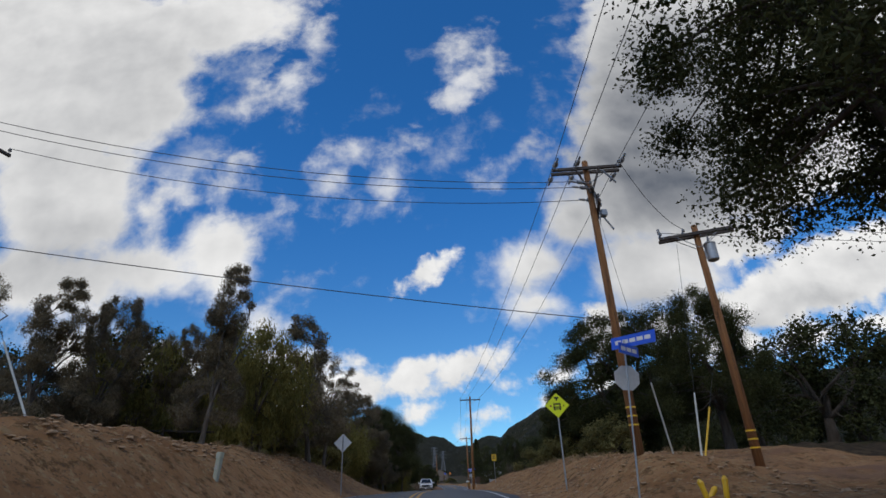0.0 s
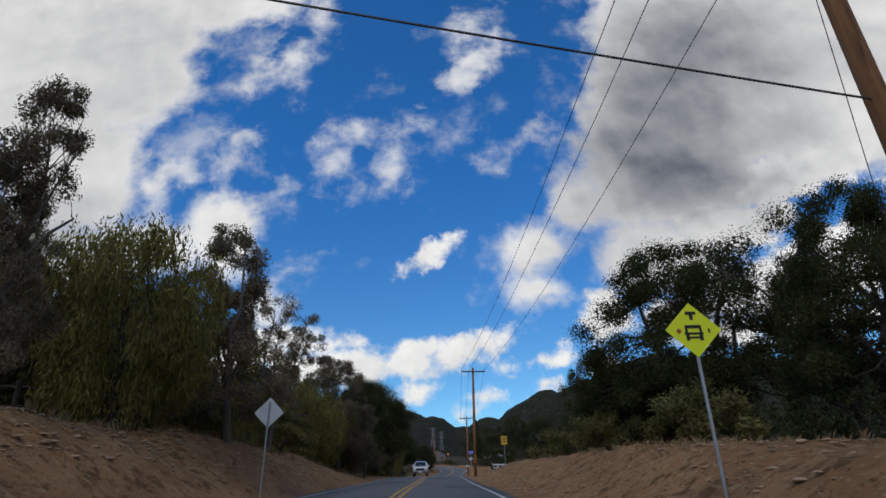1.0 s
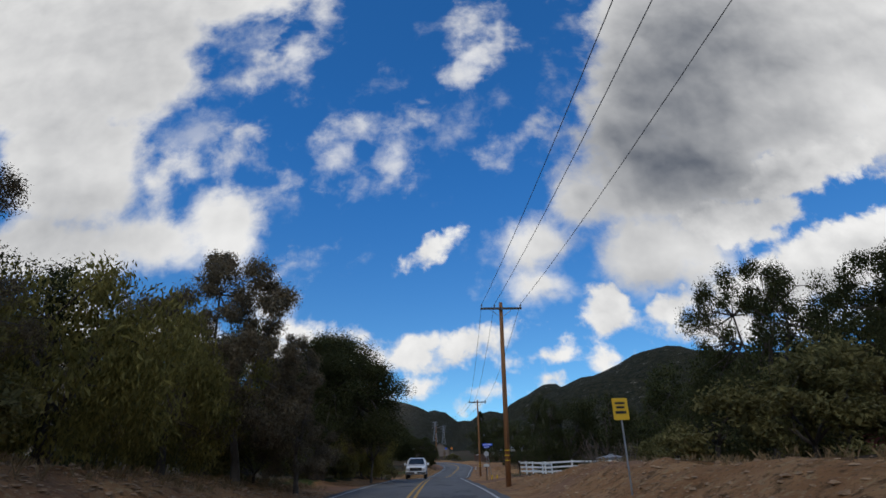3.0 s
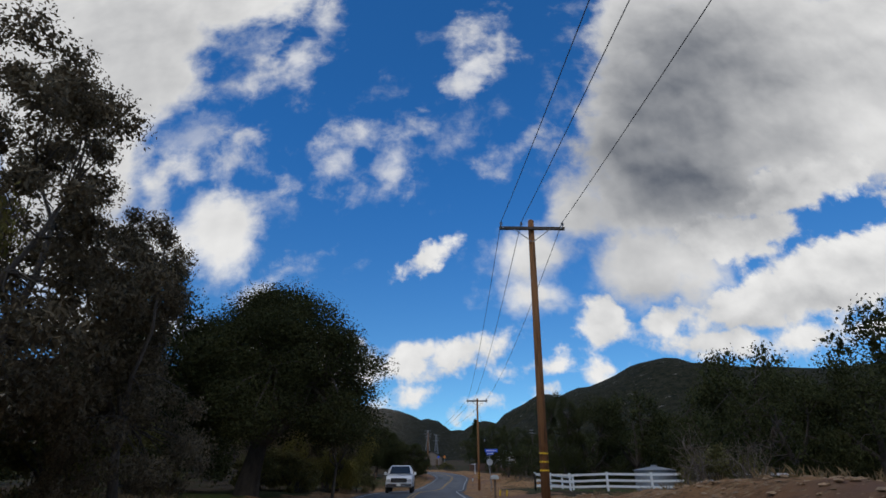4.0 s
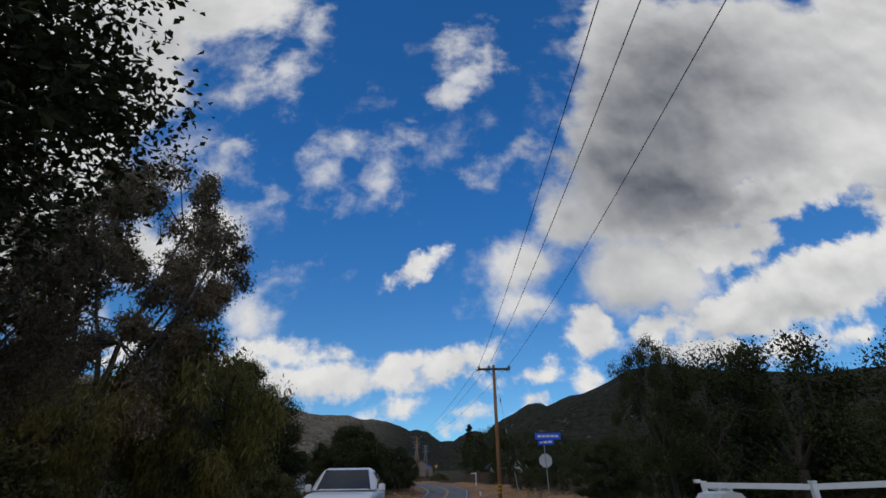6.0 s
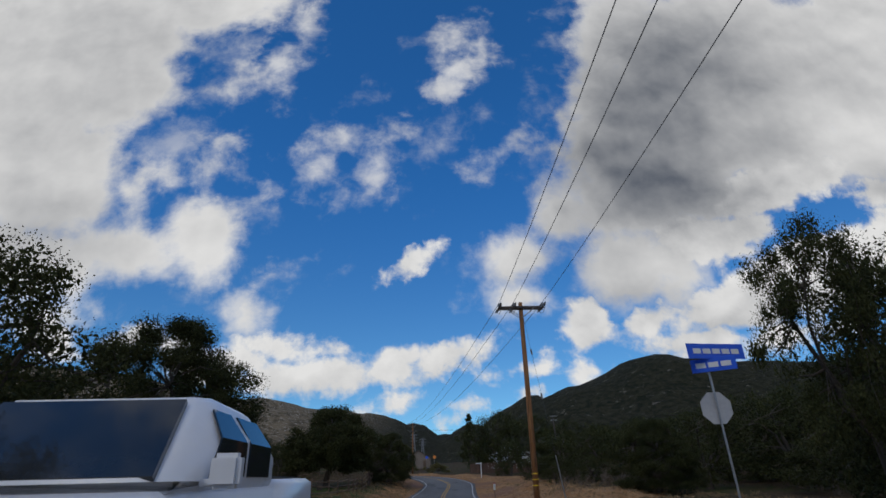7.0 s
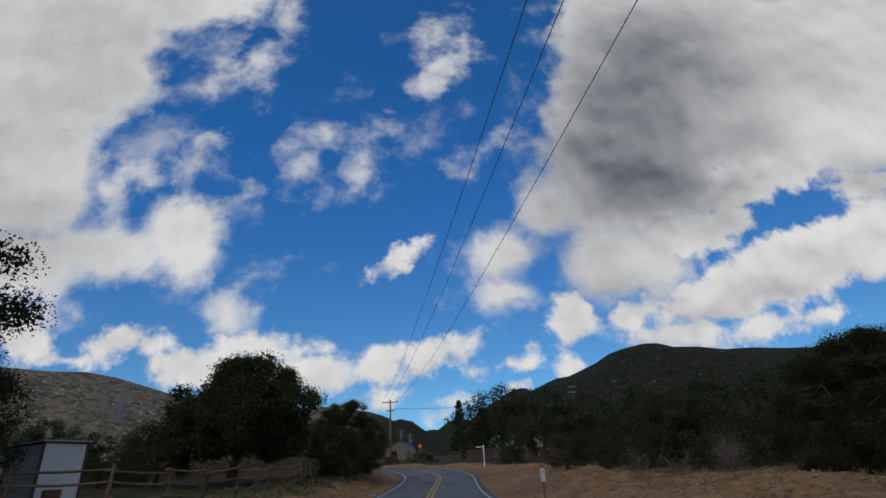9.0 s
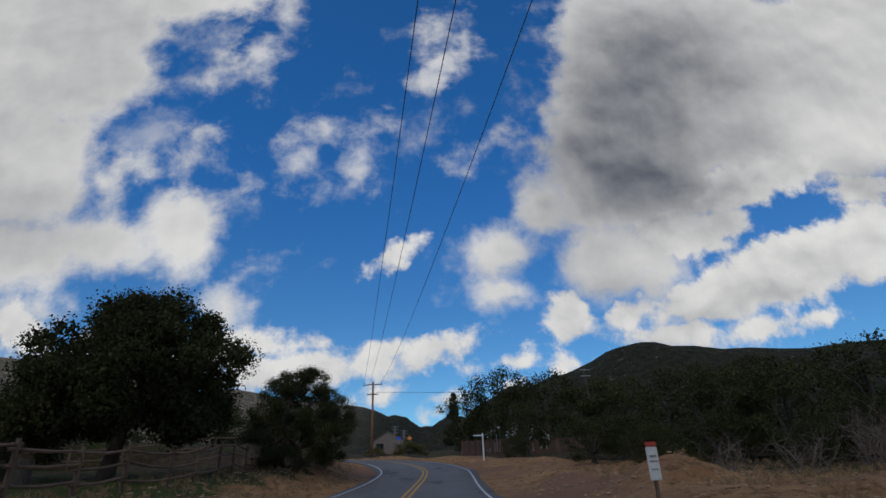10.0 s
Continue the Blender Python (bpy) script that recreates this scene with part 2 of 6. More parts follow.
# ---- materials ----
def material(name, colours, scale=4.0, rough=0.85, metal=0.0, bump=0.3, bump_scale=None, detail=6.0, spots=None, object_vary=0.0, island_vary=0.0, coords="Object", stretch=(1, 1, 1)):
    """Two colours mixed by noise at two scales, with fine relief. spots: (colour, scale, low, high)."""
    m = bpy.data.materials.new(name)
    m.use_nodes = True
    n, l = m.node_tree.nodes, m.node_tree.links
    b = n["Principled BSDF"]
    b.inputs["Roughness"].default_value, b.inputs["Metallic"].default_value = rough, metal
    t = n.new("ShaderNodeTexCoord")
    mp = n.new("ShaderNodeMapping")
    mp.inputs["Scale"].default_value = stretch
    l.new(t.outputs[coords], mp.inputs[0])

    def noisy(s, d, r=0.6):
        x = n.new("ShaderNodeTexNoise")
        x.inputs["Scale"].default_value, x.inputs["Detail"].default_value, x.inputs["Roughness"].default_value = s, d, r
        l.new(mp.outputs[0], x.inputs["Vector"])
        return x.outputs["Fac"]

    big, small = noisy(scale, detail), noisy(scale * 9.0, 4.0)
    both = n.new("ShaderNodeMath")
    both.operation = "MULTIPLY_ADD"
    l.new(small, both.inputs[0])
    both.inputs[1].default_value = 0.5
    l.new(big, both.inputs[2])
    rng = n.new("ShaderNodeMapRange")
    rng.inputs[1].default_value, rng.inputs[2].default_value = 0.5, 1.0
    l.new(both.outputs[0], rng.inputs[0])
    mix = n.new("ShaderNodeMix")
    mix.data_type = "RGBA"
    l.new(rng.outputs[0], mix.inputs[0])
    mix.inputs[6].default_value, mix.inputs[7].default_value = (*colours[0], 1), (*colours[1], 1)
    out = mix.outputs[2]
    if spots:
        colour, s, lo, hi = spots
        r2 = n.new("ShaderNodeMapRange")
        r2.interpolation_type = "SMOOTHSTEP"
        r2.inputs[1].default_value, r2.inputs[2].default_value = lo, hi
        l.new(noisy(s, 5.0, 0.65), r2.inputs[0])
        mx = n.new("ShaderNodeMix")
        mx.data_type = "RGBA"
        l.new(r2.outputs[0], mx.inputs[0])
        l.new(out, mx.inputs[6])
        mx.inputs[7].default_value = (*colour, 1)
        out = mx.outputs[2]
    for amount, kind in ((object_vary, "o"), (island_vary, "i")):
        if amount:
            src = n.new("ShaderNodeObjectInfo").outputs["Random"] if kind == "o" else n.new("ShaderNodeNewGeometry").outputs["Random Per Island"]
            r3 = n.new("ShaderNodeMapRange")
            r3.inputs[3].default_value, r3.inputs[4].default_value = 1 - amount, 1 + amount
            l.new(src, r3.inputs[0])
            hs = n.new("ShaderNodeHueSaturation")
            l.new(r3.outputs[0], hs.inputs["Value"])
            l.new(out, hs.inputs["Color"])
            out = hs.outputs[0]
    l.new(out, b.inputs["Base Color"])
    if bump:
        bp = n.new("ShaderNodeBump")
        bp.inputs["Strength"].default_value, bp.inputs["Distance"].default_value = bump, 0.05
        l.new(noisy(bump_scale or scale * 12, 6.0), bp.inputs["Height"])
        l.new(bp.outputs[0], b.inputs["Normal"])
    return m


def leaf_material(name, dark, light, through_light=0.25):
    m = material(name, (dark, light), 0.6, rough=0.72, bump=0, island_vary=0.35, object_vary=0.12)
    n, l = m.node_tree.nodes, m.node_tree.links
    b = n["Principled BSDF"]
    b.inputs["Specular IOR Level"].default_value = 0.18
    tr = n.new("ShaderNodeBsdfTranslucent")
    l.new(b.inputs["Base Color"].links[0].from_socket, tr.inputs[0])
    mx = n.new("ShaderNodeMixShader")
    mx.inputs[0].default_value = through_light
    l.new(b.outputs[0], mx.inputs[1])
    l.new(tr.outputs[0], mx.inputs[2])
    l.new(mx.outputs[0], n["Material Output"].inputs[0])
    return m


M = dict(
    asphalt=material("asphalt", ((0.09, 0.09, 0.09), (0.16, 0.157, 0.15)), 0.25, 0.9, bump=0.5, bump_scale=60, spots=((0.07, 0.07, 0.07), 0.35, 0.56, 0.62), stretch=(1, 0.35, 1)),
    white_paint=material("white_road_paint", ((0.55, 0.55, 0.53), (0.35, 0.35, 0.34)), 2.0, 0.7, bump=0.2),
    yellow_paint=material("yellow_road_paint", ((0.62, 0.33, 0.03), (0.42, 0.22, 0.03)), 2.0, 0.7, bump=0.2),
    pole=material("pole_wood", ((0.20, 0.080, 0.027), (0.44, 0.205, 0.075)), 1.6, 0.85, bump=0.8, stretch=(7, 7, 0.30), bump_scale=20, spots=((0.10, 0.048, 0.024), 1.3, 0.54, 0.70)),
    arm=material("arm_wood", ((0.06, 0.05, 0.045), (0.13, 0.105, 0.09)), 2.0, 0.9, bump=0.4, stretch=(0.5, 6, 6)),
    old_wood=material("weathered_wood", ((0.10, 0.062, 0.040), (0.21, 0.138, 0.09)), 1.5, 0.9, bump=0.5, object_vary=0.25),
    dark_wood=material("dark_stained_wood", ((0.075, 0.040, 0.027), (0.14, 0.08, 0.055)), 1.5, 0.9, bump=0.5, object_vary=0.25),
    bark=material("bark", ((0.040, 0.031, 0.024), (0.105, 0.083, 0.064)), 2.5, 0.95, bump=0.8, stretch=(3, 3, 0.8)),
    pale_bark=material("pale_bark", ((0.070, 0.057, 0.045), (0.16, 0.135, 0.108)), 2.0, 0.9, bump=0.5, stretch=(3, 3, 0.8)),
    oak_leaf=leaf_material("oak_leaf", (0.032, 0.037, 0.012), (0.076, 0.080, 0.027)),
    gum_leaf=leaf_material("gum_leaf", (0.115, 0.092, 0.055), (0.24, 0.19, 0.118)),
    willow_leaf=leaf_material("willow_leaf", (0.15, 0.138, 0.040), (0.29, 0.25, 0.075), 0.4),
    scrub_leaf=leaf_material("scrub_leaf", (0.12, 0.112, 0.04), (0.24, 0.21, 0.08), 0.35),
    dry_twig=material("dry_twig", ((0.10, 0.074, 0.054), (0.19, 0.15, 0.115)), 3.0, 0.95, bump=0),
    dry_grass=material("dry_grass", ((0.17, 0.11, 0.05), (0.29, 0.20, 0.10)), 1.0, 0.95, bump=0, island_vary=0.3),
    galvanised=material("galvanised_steel", ((0.30, 0.31, 0.32), (0.46, 0.47, 0.48)), 3.0, 0.45, 0.7, bump=0.1),
    sign_back=material("sign_back_aluminium", ((0.42, 0.42, 0.43), (0.55, 0.55, 0.55)), 2.0, 0.55, 0.4, bump=0.05),
    blue_sign=material("blue_sign_sheeting", ((0.015, 0.10, 0.66), (0.02, 0.12, 0.74)), 2.0, 0.4, bump=0),
    yellow_sign=material("yellow_green_sign_sheeting", ((0.76, 0.84, 0.02), (0.82, 0.90, 0.03)), 2.0, 0.4, bump=0),
    amber_sign=material("amber_sign_sheeting", ((0.72, 0.42, 0.02), (0.80, 0.50, 0.03)), 2.0, 0.4, bump=0),
    white_sign=material("white_sheeting", ((0.70, 0.70, 0.68), (0.80, 0.80, 0.78)), 2.0, 0.4, bump=0),
    black=material("black_paint", ((0.012, 0.012, 0.012), (0.025, 0.025, 0.025)), 4.0, 0.5, bump=0),
    red=material("red_paint", ((0.30, 0.035, 0.022), (0.42, 0.06, 0.04)), 1.5, 0.7, bump=0.2),
    rust=material("rusty_steel", ((0.12, 0.04, 0.02), (0.22, 0.09, 0.045)), 4.0, 0.85, bump=0.3),
    orange=material("orange_paint", ((0.75, 0.22, 0.03), (0.80, 0.28, 0.05)), 1.5, 0.6, bump=0),
    white_wood=material("white_fence_paint", ((0.68, 0.68, 0.66), (0.82, 0.82, 0.80)), 2.0, 0.55, bump=0.1),
    white_plastic=material("white_plastic", ((0.50, 0.51, 0.47), (0.66, 0.66, 0.62)), 3.0, 0.5, bump=0.05),
    green_plastic=material("faded_green_plastic", ((0.34, 0.37, 0.29), (0.46, 0.48, 0.40)), 3.0, 0.6, bump=0.05),
    porcelain=material("grey_porcelain", ((0.16, 0.16, 0.17), (0.30, 0.30, 0.31)), 8.0, 0.3, bump=0),
    wire=material("weathered_cable", ((0.03, 0.03, 0.03), (0.06, 0.06, 0.06)), 6.0, 0.6, bump=0),
    tank=material("corrugated_tank_steel", ((0.22, 0.23, 0.24), (0.36, 0.37, 0.38)), 1.5, 0.5, 0.5, bump=0.2),
    shed_wall=material("shed_panel", ((0.62, 0.61, 0.57), (0.76, 0.75, 0.71)), 1.0, 0.7, bump=0.1, stretch=(1, 1, 0.3)),
    # side and back walls of the shed: darker and browner than the front
    shed_side=material("grey_brown_shed_side", ((0.28, 0.25, 0.215), (0.40, 0.365, 0.32)), 1.0, 0.8, bump=0.1, stretch=(1, 1, 0.3)),
    barn_roof=material("dark_red_roof", ((0.20, 0.04, 0.03), (0.28, 0.07, 0.05)), 1.0, 0.7, bump=0.1),
    shed_roof=material("shed_roof", ((0.30, 0.30, 0.30), (0.42, 0.42, 0.42)), 1.0, 0.6, bump=0.1),
    stucco=material("stucco", ((0.17, 0.13, 0.10), (0.24, 0.19, 0.15)), 1.0, 0.9, bump=0.3),
    roof_tile=material("brown_roof", ((0.11, 0.07, 0.05), (0.19, 0.125, 0.095)), 1.0, 0.9, bump=0.4),
    concrete=material("concrete", ((0.33, 0.32, 0.30), (0.46, 0.45, 0.42)), 1.5, 0.9, bump=0.3),
    car_white=material("white_car_paint", ((0.74, 0.75, 0.77), (0.80, 0.81, 0.83)), 0.5, 0.25, bump=0),
    chrome=material("chrome", ((0.5, 0.5, 0.52), (0.62, 0.62, 0.64)), 2.0, 0.15, 1.0, bump=0),
    rubber=material("tyre_rubber", ((0.018, 0.018, 0.018), (0.035, 0.034, 0.032)), 6.0, 0.9, bump=0.3),
    window_glass=material("dark_glass", ((0.015, 0.02, 0.025), (0.03, 0.035, 0.04)), 1.0, 0.05, bump=0),
    flower=material("yellow_flower", ((0.65, 0.48, 0.03), (0.75, 0.60, 0.06)), 4.0, 0.8, bump=0),
    stone=material("field_stone", ((0.27, 0.165, 0.088), (0.45, 0.30, 0.175)), 3.0, 0.95, bump=0.6, island_vary=0.2),
)
M["headlamp"] = material("headlamp_lens", ((0.62, 0.64, 0.66), (0.74, 0.75, 0.76)), 3.0, 0.12, 0.3, bump=0)


# ---- mesh helpers ----
def mesh_from(name, verts, faces, mat, smooth=False):
    me = bpy.data.meshes.new(name)
    me.from_pydata([tuple(v) for v in verts], [], [tuple(f) for f in faces])
    me.materials.append(mat)
    if smooth:
        me.polygons.foreach_set("use_smooth", [True] * len(me.polygons))
    me.update()
    return me


def thing(name, label, category, m=None, group="", kind=""):
    ob = new(name)
    ob.empty_display_size = 0.2
    if m is not None:
        ob.matrix_world = m
    return tagged(ob, label, category, group, kind)


def part(name, bm, mat, parent, label="", smooth=False):
    """Links a bmesh (or a mesh) as one object under a thing or a part."""
    if isinstance(bm, bmesh.types.BMesh):
        me = bpy.data.meshes.new(name)
        bm.to_mesh(me)
        bm.free()
        me.materials.append(mat)
        if smooth:
            me.polygons.foreach_set("use_smooth", [True] * len(me.polygons))
    else:
        me = bm
    ob = new(name, me)
    if parent is not None:
        ob.parent = parent
    if label:
        ob["label"] = label
    return ob


def box(bm, cx, cy, cz, sx, sy, sz, m=None, bevel=0.0):
    r = bmesh.ops.create_cube(bm, size=1.0)
    vs = r["verts"]
    bmesh.ops.scale(bm, vec=(sx, sy, sz), verts=vs)
    if bevel:
        es = list({e for v in vs for e in v.link_edges})
        g = bmesh.ops.bevel(bm, geom=es, offset=bevel, segments=2, affect="EDGES", clamp_overlap=True)
        vs = list({v for f in g["faces"] for v in f.verts} | {v for v in vs if v.is_valid})
    bmesh.ops.translate(bm, vec=(cx, cy, cz), verts=vs)
    if m is not None:
        bmesh.ops.transform(bm, matrix=m, verts=vs)
    return vs


def tube(bm, points, radii, sides=8, cap=True):
    """A tapered tube along points."""
    pts = [Vector(p) for p in points]
    rings = []
    for i, p in enumerate(pts):
        d = (pts[min(i + 1, len(pts) - 1)] - pts[max(i - 1, 0)]).normalized()
        a = d.cross(Vector((0, 0, 1)) if abs(d.z) < 0.9 else Vector((1, 0, 0))).normalized()
        b = d.cross(a)
        r = radii[i] if isinstance(radii, (list, tuple)) else radii
        rings.append([bm.verts.new(p + (a * math.cos(k * math.tau / sides) + b * math.sin(k * math.tau / sides)) * r) for k in range(sides)])
    for r0, r1 in zip(rings, rings[1:]):
        for k in range(sides):
            bm.faces.new((r0[k], r0[(k + 1) % sides], r1[(k + 1) % sides], r1[k]))
    if cap:
        bm.faces.new(rings[0][::-1])
        bm.faces.new(rings[-1])


def lathe(bm, profile, sides=12, centre=(0, 0, 0)):
    """Turns (radius, height) pairs round the z axis."""
    rings = []
    for r, z in profile:
        rings.append([bm.verts.new((centre[0] + r * math.cos(k * math.tau / sides), centre[1] + r * math.sin(k * math.tau / sides), centre[2] + z)) for k in range(sides)])
    for r0, r1 in zip(rings, rings[1:]):
        for k in range(sides):
            bm.faces.new((r0[k], r0[(k + 1) % sides], r1[(k + 1) % sides], r1[k]))
    bm.faces.new(rings[0][::-1])
    bm.faces.new(rings[-1])


def plate(bm, outline, thickness, bevel=0.0):
    """A flat plate in the xz plane, its face towards -y."""
    a = [bm.verts.new((x, 0, z)) for x, z in outline]
    b = [bm.verts.new((x, thickness, z)) for x, z in outline]
    bm.faces.new(a)
    bm.faces.new(b[::-1])
    n = len(a)
    for i in range(n):
        bm.faces.new((a[(i + 1) % n], a[i], b[i], b[(i + 1) % n]))


# ---- lie of the land ----
def table(y, rows):
    ys, zs = zip(*rows)
    return np.interp(y, ys, zs)


ROAD_Z = [(-400, -12), (-60, -6), (-20, -3.4), (0, -2.0), (10, -1.28), (15.5, -0.88), (21, -0.60), (26.7, -0.33), (32, -0.15), (38, -0.03), (54, 0.03), (62, 0.15),
          (69, 0.22), (82, 0.18), (100, 0.10), (108, -0.06), (115, -0.2), (121, -0.3), (127, -0.4), (133, -0.45), (145, -0.30), (155, -0.06), (163, 0.20), (170, 0.55), (176, 1.1), (182, 1.75), (190, 2.4), (215, 3.3), (300, 6), (600, 15), (1500, 40)]
CENTRE = [(-60, 1.3), (0, 1.2), (10, 1.1), (21, 1.0), (32, 0.55), (45, 0.05), (62, -0.4), (75, -0.9), (82, -1.2), (100, -1.7), (108, -1.7), (115, -1.6), (121, -1.35),
          (127, -0.95), (133, -0.6), (155, 0.08), (161, 0.38), (166, 0.72), (171, 1.0), (178, 1.1)]
LANE = 3.05


def smooth_table(rows, step, width):
    ys = np.arange(rows[0][0], rows[-1][0], step)
    vs = np.interp(ys, *zip(*rows))
    k = np.ones(width) / width
    pad = np.concatenate([np.full(width, vs[0]), vs, np.full(width, vs[-1])])
    return ys, np.convolve(np.convolve(pad, k, "same"), k, "same")[width:-width]


ZY, ZV = smooth_table(ROAD_Z, 1.0, 9)
CY, CV = smooth_table(CENTRE, 1.0, 7)


def road_line():
    """Centre line: the straight part, then the bend to the west."""
    pts = [(float(x), float(y)) for y, x in zip(CY, CV) if y < 173]
    x, y = pts[-1]
    h, step = math.atan2(pts[-1][1] - pts[-4][1], pts[-1][0] - pts[-4][0]), 1.0
    for i in range(150):
        turn = 0.050 if i < 29 else (-0.02 if 50 < i < 80 else 0.0)
        h += turn * step
        x, y = x + step * math.cos(h), y + step * math.sin(h)
        pts.append((x, y))
    return np.array(pts)


LINE = road_line()


def fbm(x, y, scale, octaves=4, seed=0.0):
    """Cheap smooth noise on arrays, about -1 to 1."""
    out, amp, f = 0.0, 0.5, 1.0 / scale
    rs = np.random.RandomState(int(seed * 10) + 7)
    for _ in range(octaves):
        for _ in range(3):
            a, p = rs.uniform(0, math.tau), rs.uniform(0, math.tau)
            out = out + amp / 2.2 * np.sin((x * math.cos(a) + y * math.sin(a)) * f * math.tau * rs.uniform(0.7, 1.3) + p + 1.3 * np.sin((x * math.sin(a) - y * math.cos(a)) * f * 3.1 + p * 2))
        f *= 2.1
        amp *= 0.5
    return out


# hills: bearing from the road in degrees, distance, height, half breadth across, half depth
HILLS = [(22.7, 1150, 222, 87, 330), (19.8, 1140, 202, 72, 300), (17, 1130, 172, 59, 300), (14.2, 1120, 166, 120, 300), (26.5, 1150, 190, 86, 330), (30.5, 1150, 185, 160, 330),
         (36, 1150, 167, 182, 330), (42, 1130, 158, 165, 320), (50, 1100, 150, 220, 300), (62, 1000, 150, 250, 300), (10, 1800, 247, 110, 400), (7.2, 1800, 202, 100, 400),
         (3.4, 2000, 180, 110, 400), (0.4, 2700, 205, 420, 500), (-2.4, 2100, 198, 120, 450), (-6.8, 1900, 216, 150, 420), (-11.5, 1700, 208, 180, 400), (-18, 1500, 205, 190, 380),
         (-25.5, 1350, 196, 150, 360), (-30, 1300, 207, 130, 340), (-36, 1300, 222, 170, 330), (-45, 1250, 190, 220, 330), (-60, 1200, 170, 300, 320), (-85, 1200, 170, 320, 320),
         (90, 1100, 160, 320, 320), (135, 1400, 150, 500, 350), (180, 1500, 140, 600, 350), (-135, 1400, 150, 500, 350)]


def road_distance(x, y):
    """Signed distance to the centre line (west is negative) and the height of the road there."""
    best, side, hz = np.full(x.shape, 1e9), np.zeros(x.shape), np.zeros(x.shape)
    near = (np.abs(x) < 130) & (y > -80) & (y < 320)
    xs, ys = x[near], y[near]
    b, s, h = np.full(xs.shape, 1e9), np.ones(xs.shape), np.zeros(xs.shape)
    for i in range(0, len(LINE) - 1, 1):
        (x0, y0), (x1, y1) = LINE[i], LINE[i + 1]
        d = np.hypot(xs - x0, ys - y0)
        cr = (x1 - x0) * (ys - y0) - (y1 - y0) * (xs - x0)
        m = d < b
        b[m], s[m], h[m] = d[m], np.where(cr[m] > 0, -1, 1), np.interp(y0, ZY, ZV)
    best[near], side[near], hz[near] = b, s, h
    return best * np.where(side == 0, 1, side), hz


def sstep(a, b, v):
    t = np.clip((v - a) / (b - a), 0, 1)
    return t * t * (3 - 2 * t)


WEST_BANK = [(-60, 2.0), (0, 2.2), (12, 2.2), (22, 2.15), (32, 2.05), (42, 1.9), (52, 1.6), (62, 0.9), (75, 0.35), (95, 0.3), (125, 0.4), (140, 0.7), (175, 1.1), (190, 1.2), (260, 0.6)]
EAST_BANK = [(-60, 0.6), (0, 0.0), (12, -0.1), (19, -0.05), (27, 0.6), (33, 1.3), (45, 1.25), (60, 1.15), (70, 0.9), (80, 0.4), (90, 0.2), (120, 0.25), (150, 0.3), (260, 0.3)]
MOUNDS = [(7.6, 25.6, 0.72, 2.7), (8.4, 150.5, 1.0, 1.7), (11.9, 146.0, 0.5, 2.2), (16.0, 144.5, 0.7, 2.4), (7.6, 145.5, 0.35, 1.8), (10.2, 140.0, 0.4, 2.0), (13.5, 139.0, 0.55, 2.4), (19, 150, 0.5, 3.0), (6.8, 160, 0.4, 2.0)]


def height(x, y):
    x, y = np.asarray(x, float), np.asarray(y, float)
    shape = x.shape
    x, y = x.ravel(), y.ravel()
    d, rz = road_distance(x, y)
    base = np.interp(y, ZY, ZV)
    off = np.abs(d)
    base = np.where(off < 60, rz + (base - rz) * sstep(8, 50, off), base)
    west, east = np.interp(y, *zip(*WEST_BANK)), np.interp(y, *zip(*EAST_BANK))
    z = base - 0.06
    z = z + np.where(d < 0, west * sstep(np.interp(y, [50, 75], [3.0, 3.9]), np.interp(y, [50, 75], [6.8, 8.2]), off) + 0.25 * west * sstep(9, 25, off), east * sstep(4.2, 7.5, off))
    for mx, my, mh, mr in MOUNDS:
        z = z + mh * np.exp(-((x - mx) ** 2 + (y - my) ** 2) / mr ** 2) * sstep(4.5, 6.5, off)
    z = z + sstep(3.6, 6.0, off) * (0.09 * fbm(x, y, 3.0, 4, 1) + 0.20 * fbm(x, y, 11.0, 3, 2) + 0.075 * fbm(x, y, 1.3, 3, 5))
    z = z + sstep(40, 160, off) * 2.0 * fbm(x, y, 90, 3, 3)
    bearing, dist = np.arctan2(x, y - 65), np.hypot(x, y - 65)
    total = np.zeros_like(z)
    for az, hd, hh, across, deep_ in HILLS:
        a = radians(az)
        u = x * math.cos(a) - (y - 65) * math.sin(a)
        v = x * math.sin(a) + (y - 65) * math.cos(a) - hd
        v = np.where(v > 0, v * 0.7, v)
        total = total + (hh / 200 * np.exp(-(u / (across * 1.5)) ** 2 - (v / deep_) ** 2)) ** 9
    hill = 200 * total ** (1 / 9)
    hill = hill * (1 + 0.05 * fbm(x, y, 260, 4, 4)) + sstep(20, 120, hill) * (3.5 * fbm(x, y, 110, 3, 6) + 2.0 * fbm(x, y, 40, 3, 5))
    z = np.where(hill > 0, np.maximum(z, 0) * 0 + z * (1 - sstep(300, 900, dist)) + hill * sstep(120, 420, dist), z)
    return z.reshape(shape)


def ground_at(x, y):
    return float(height(np.array([x]), np.array([y]))[0])


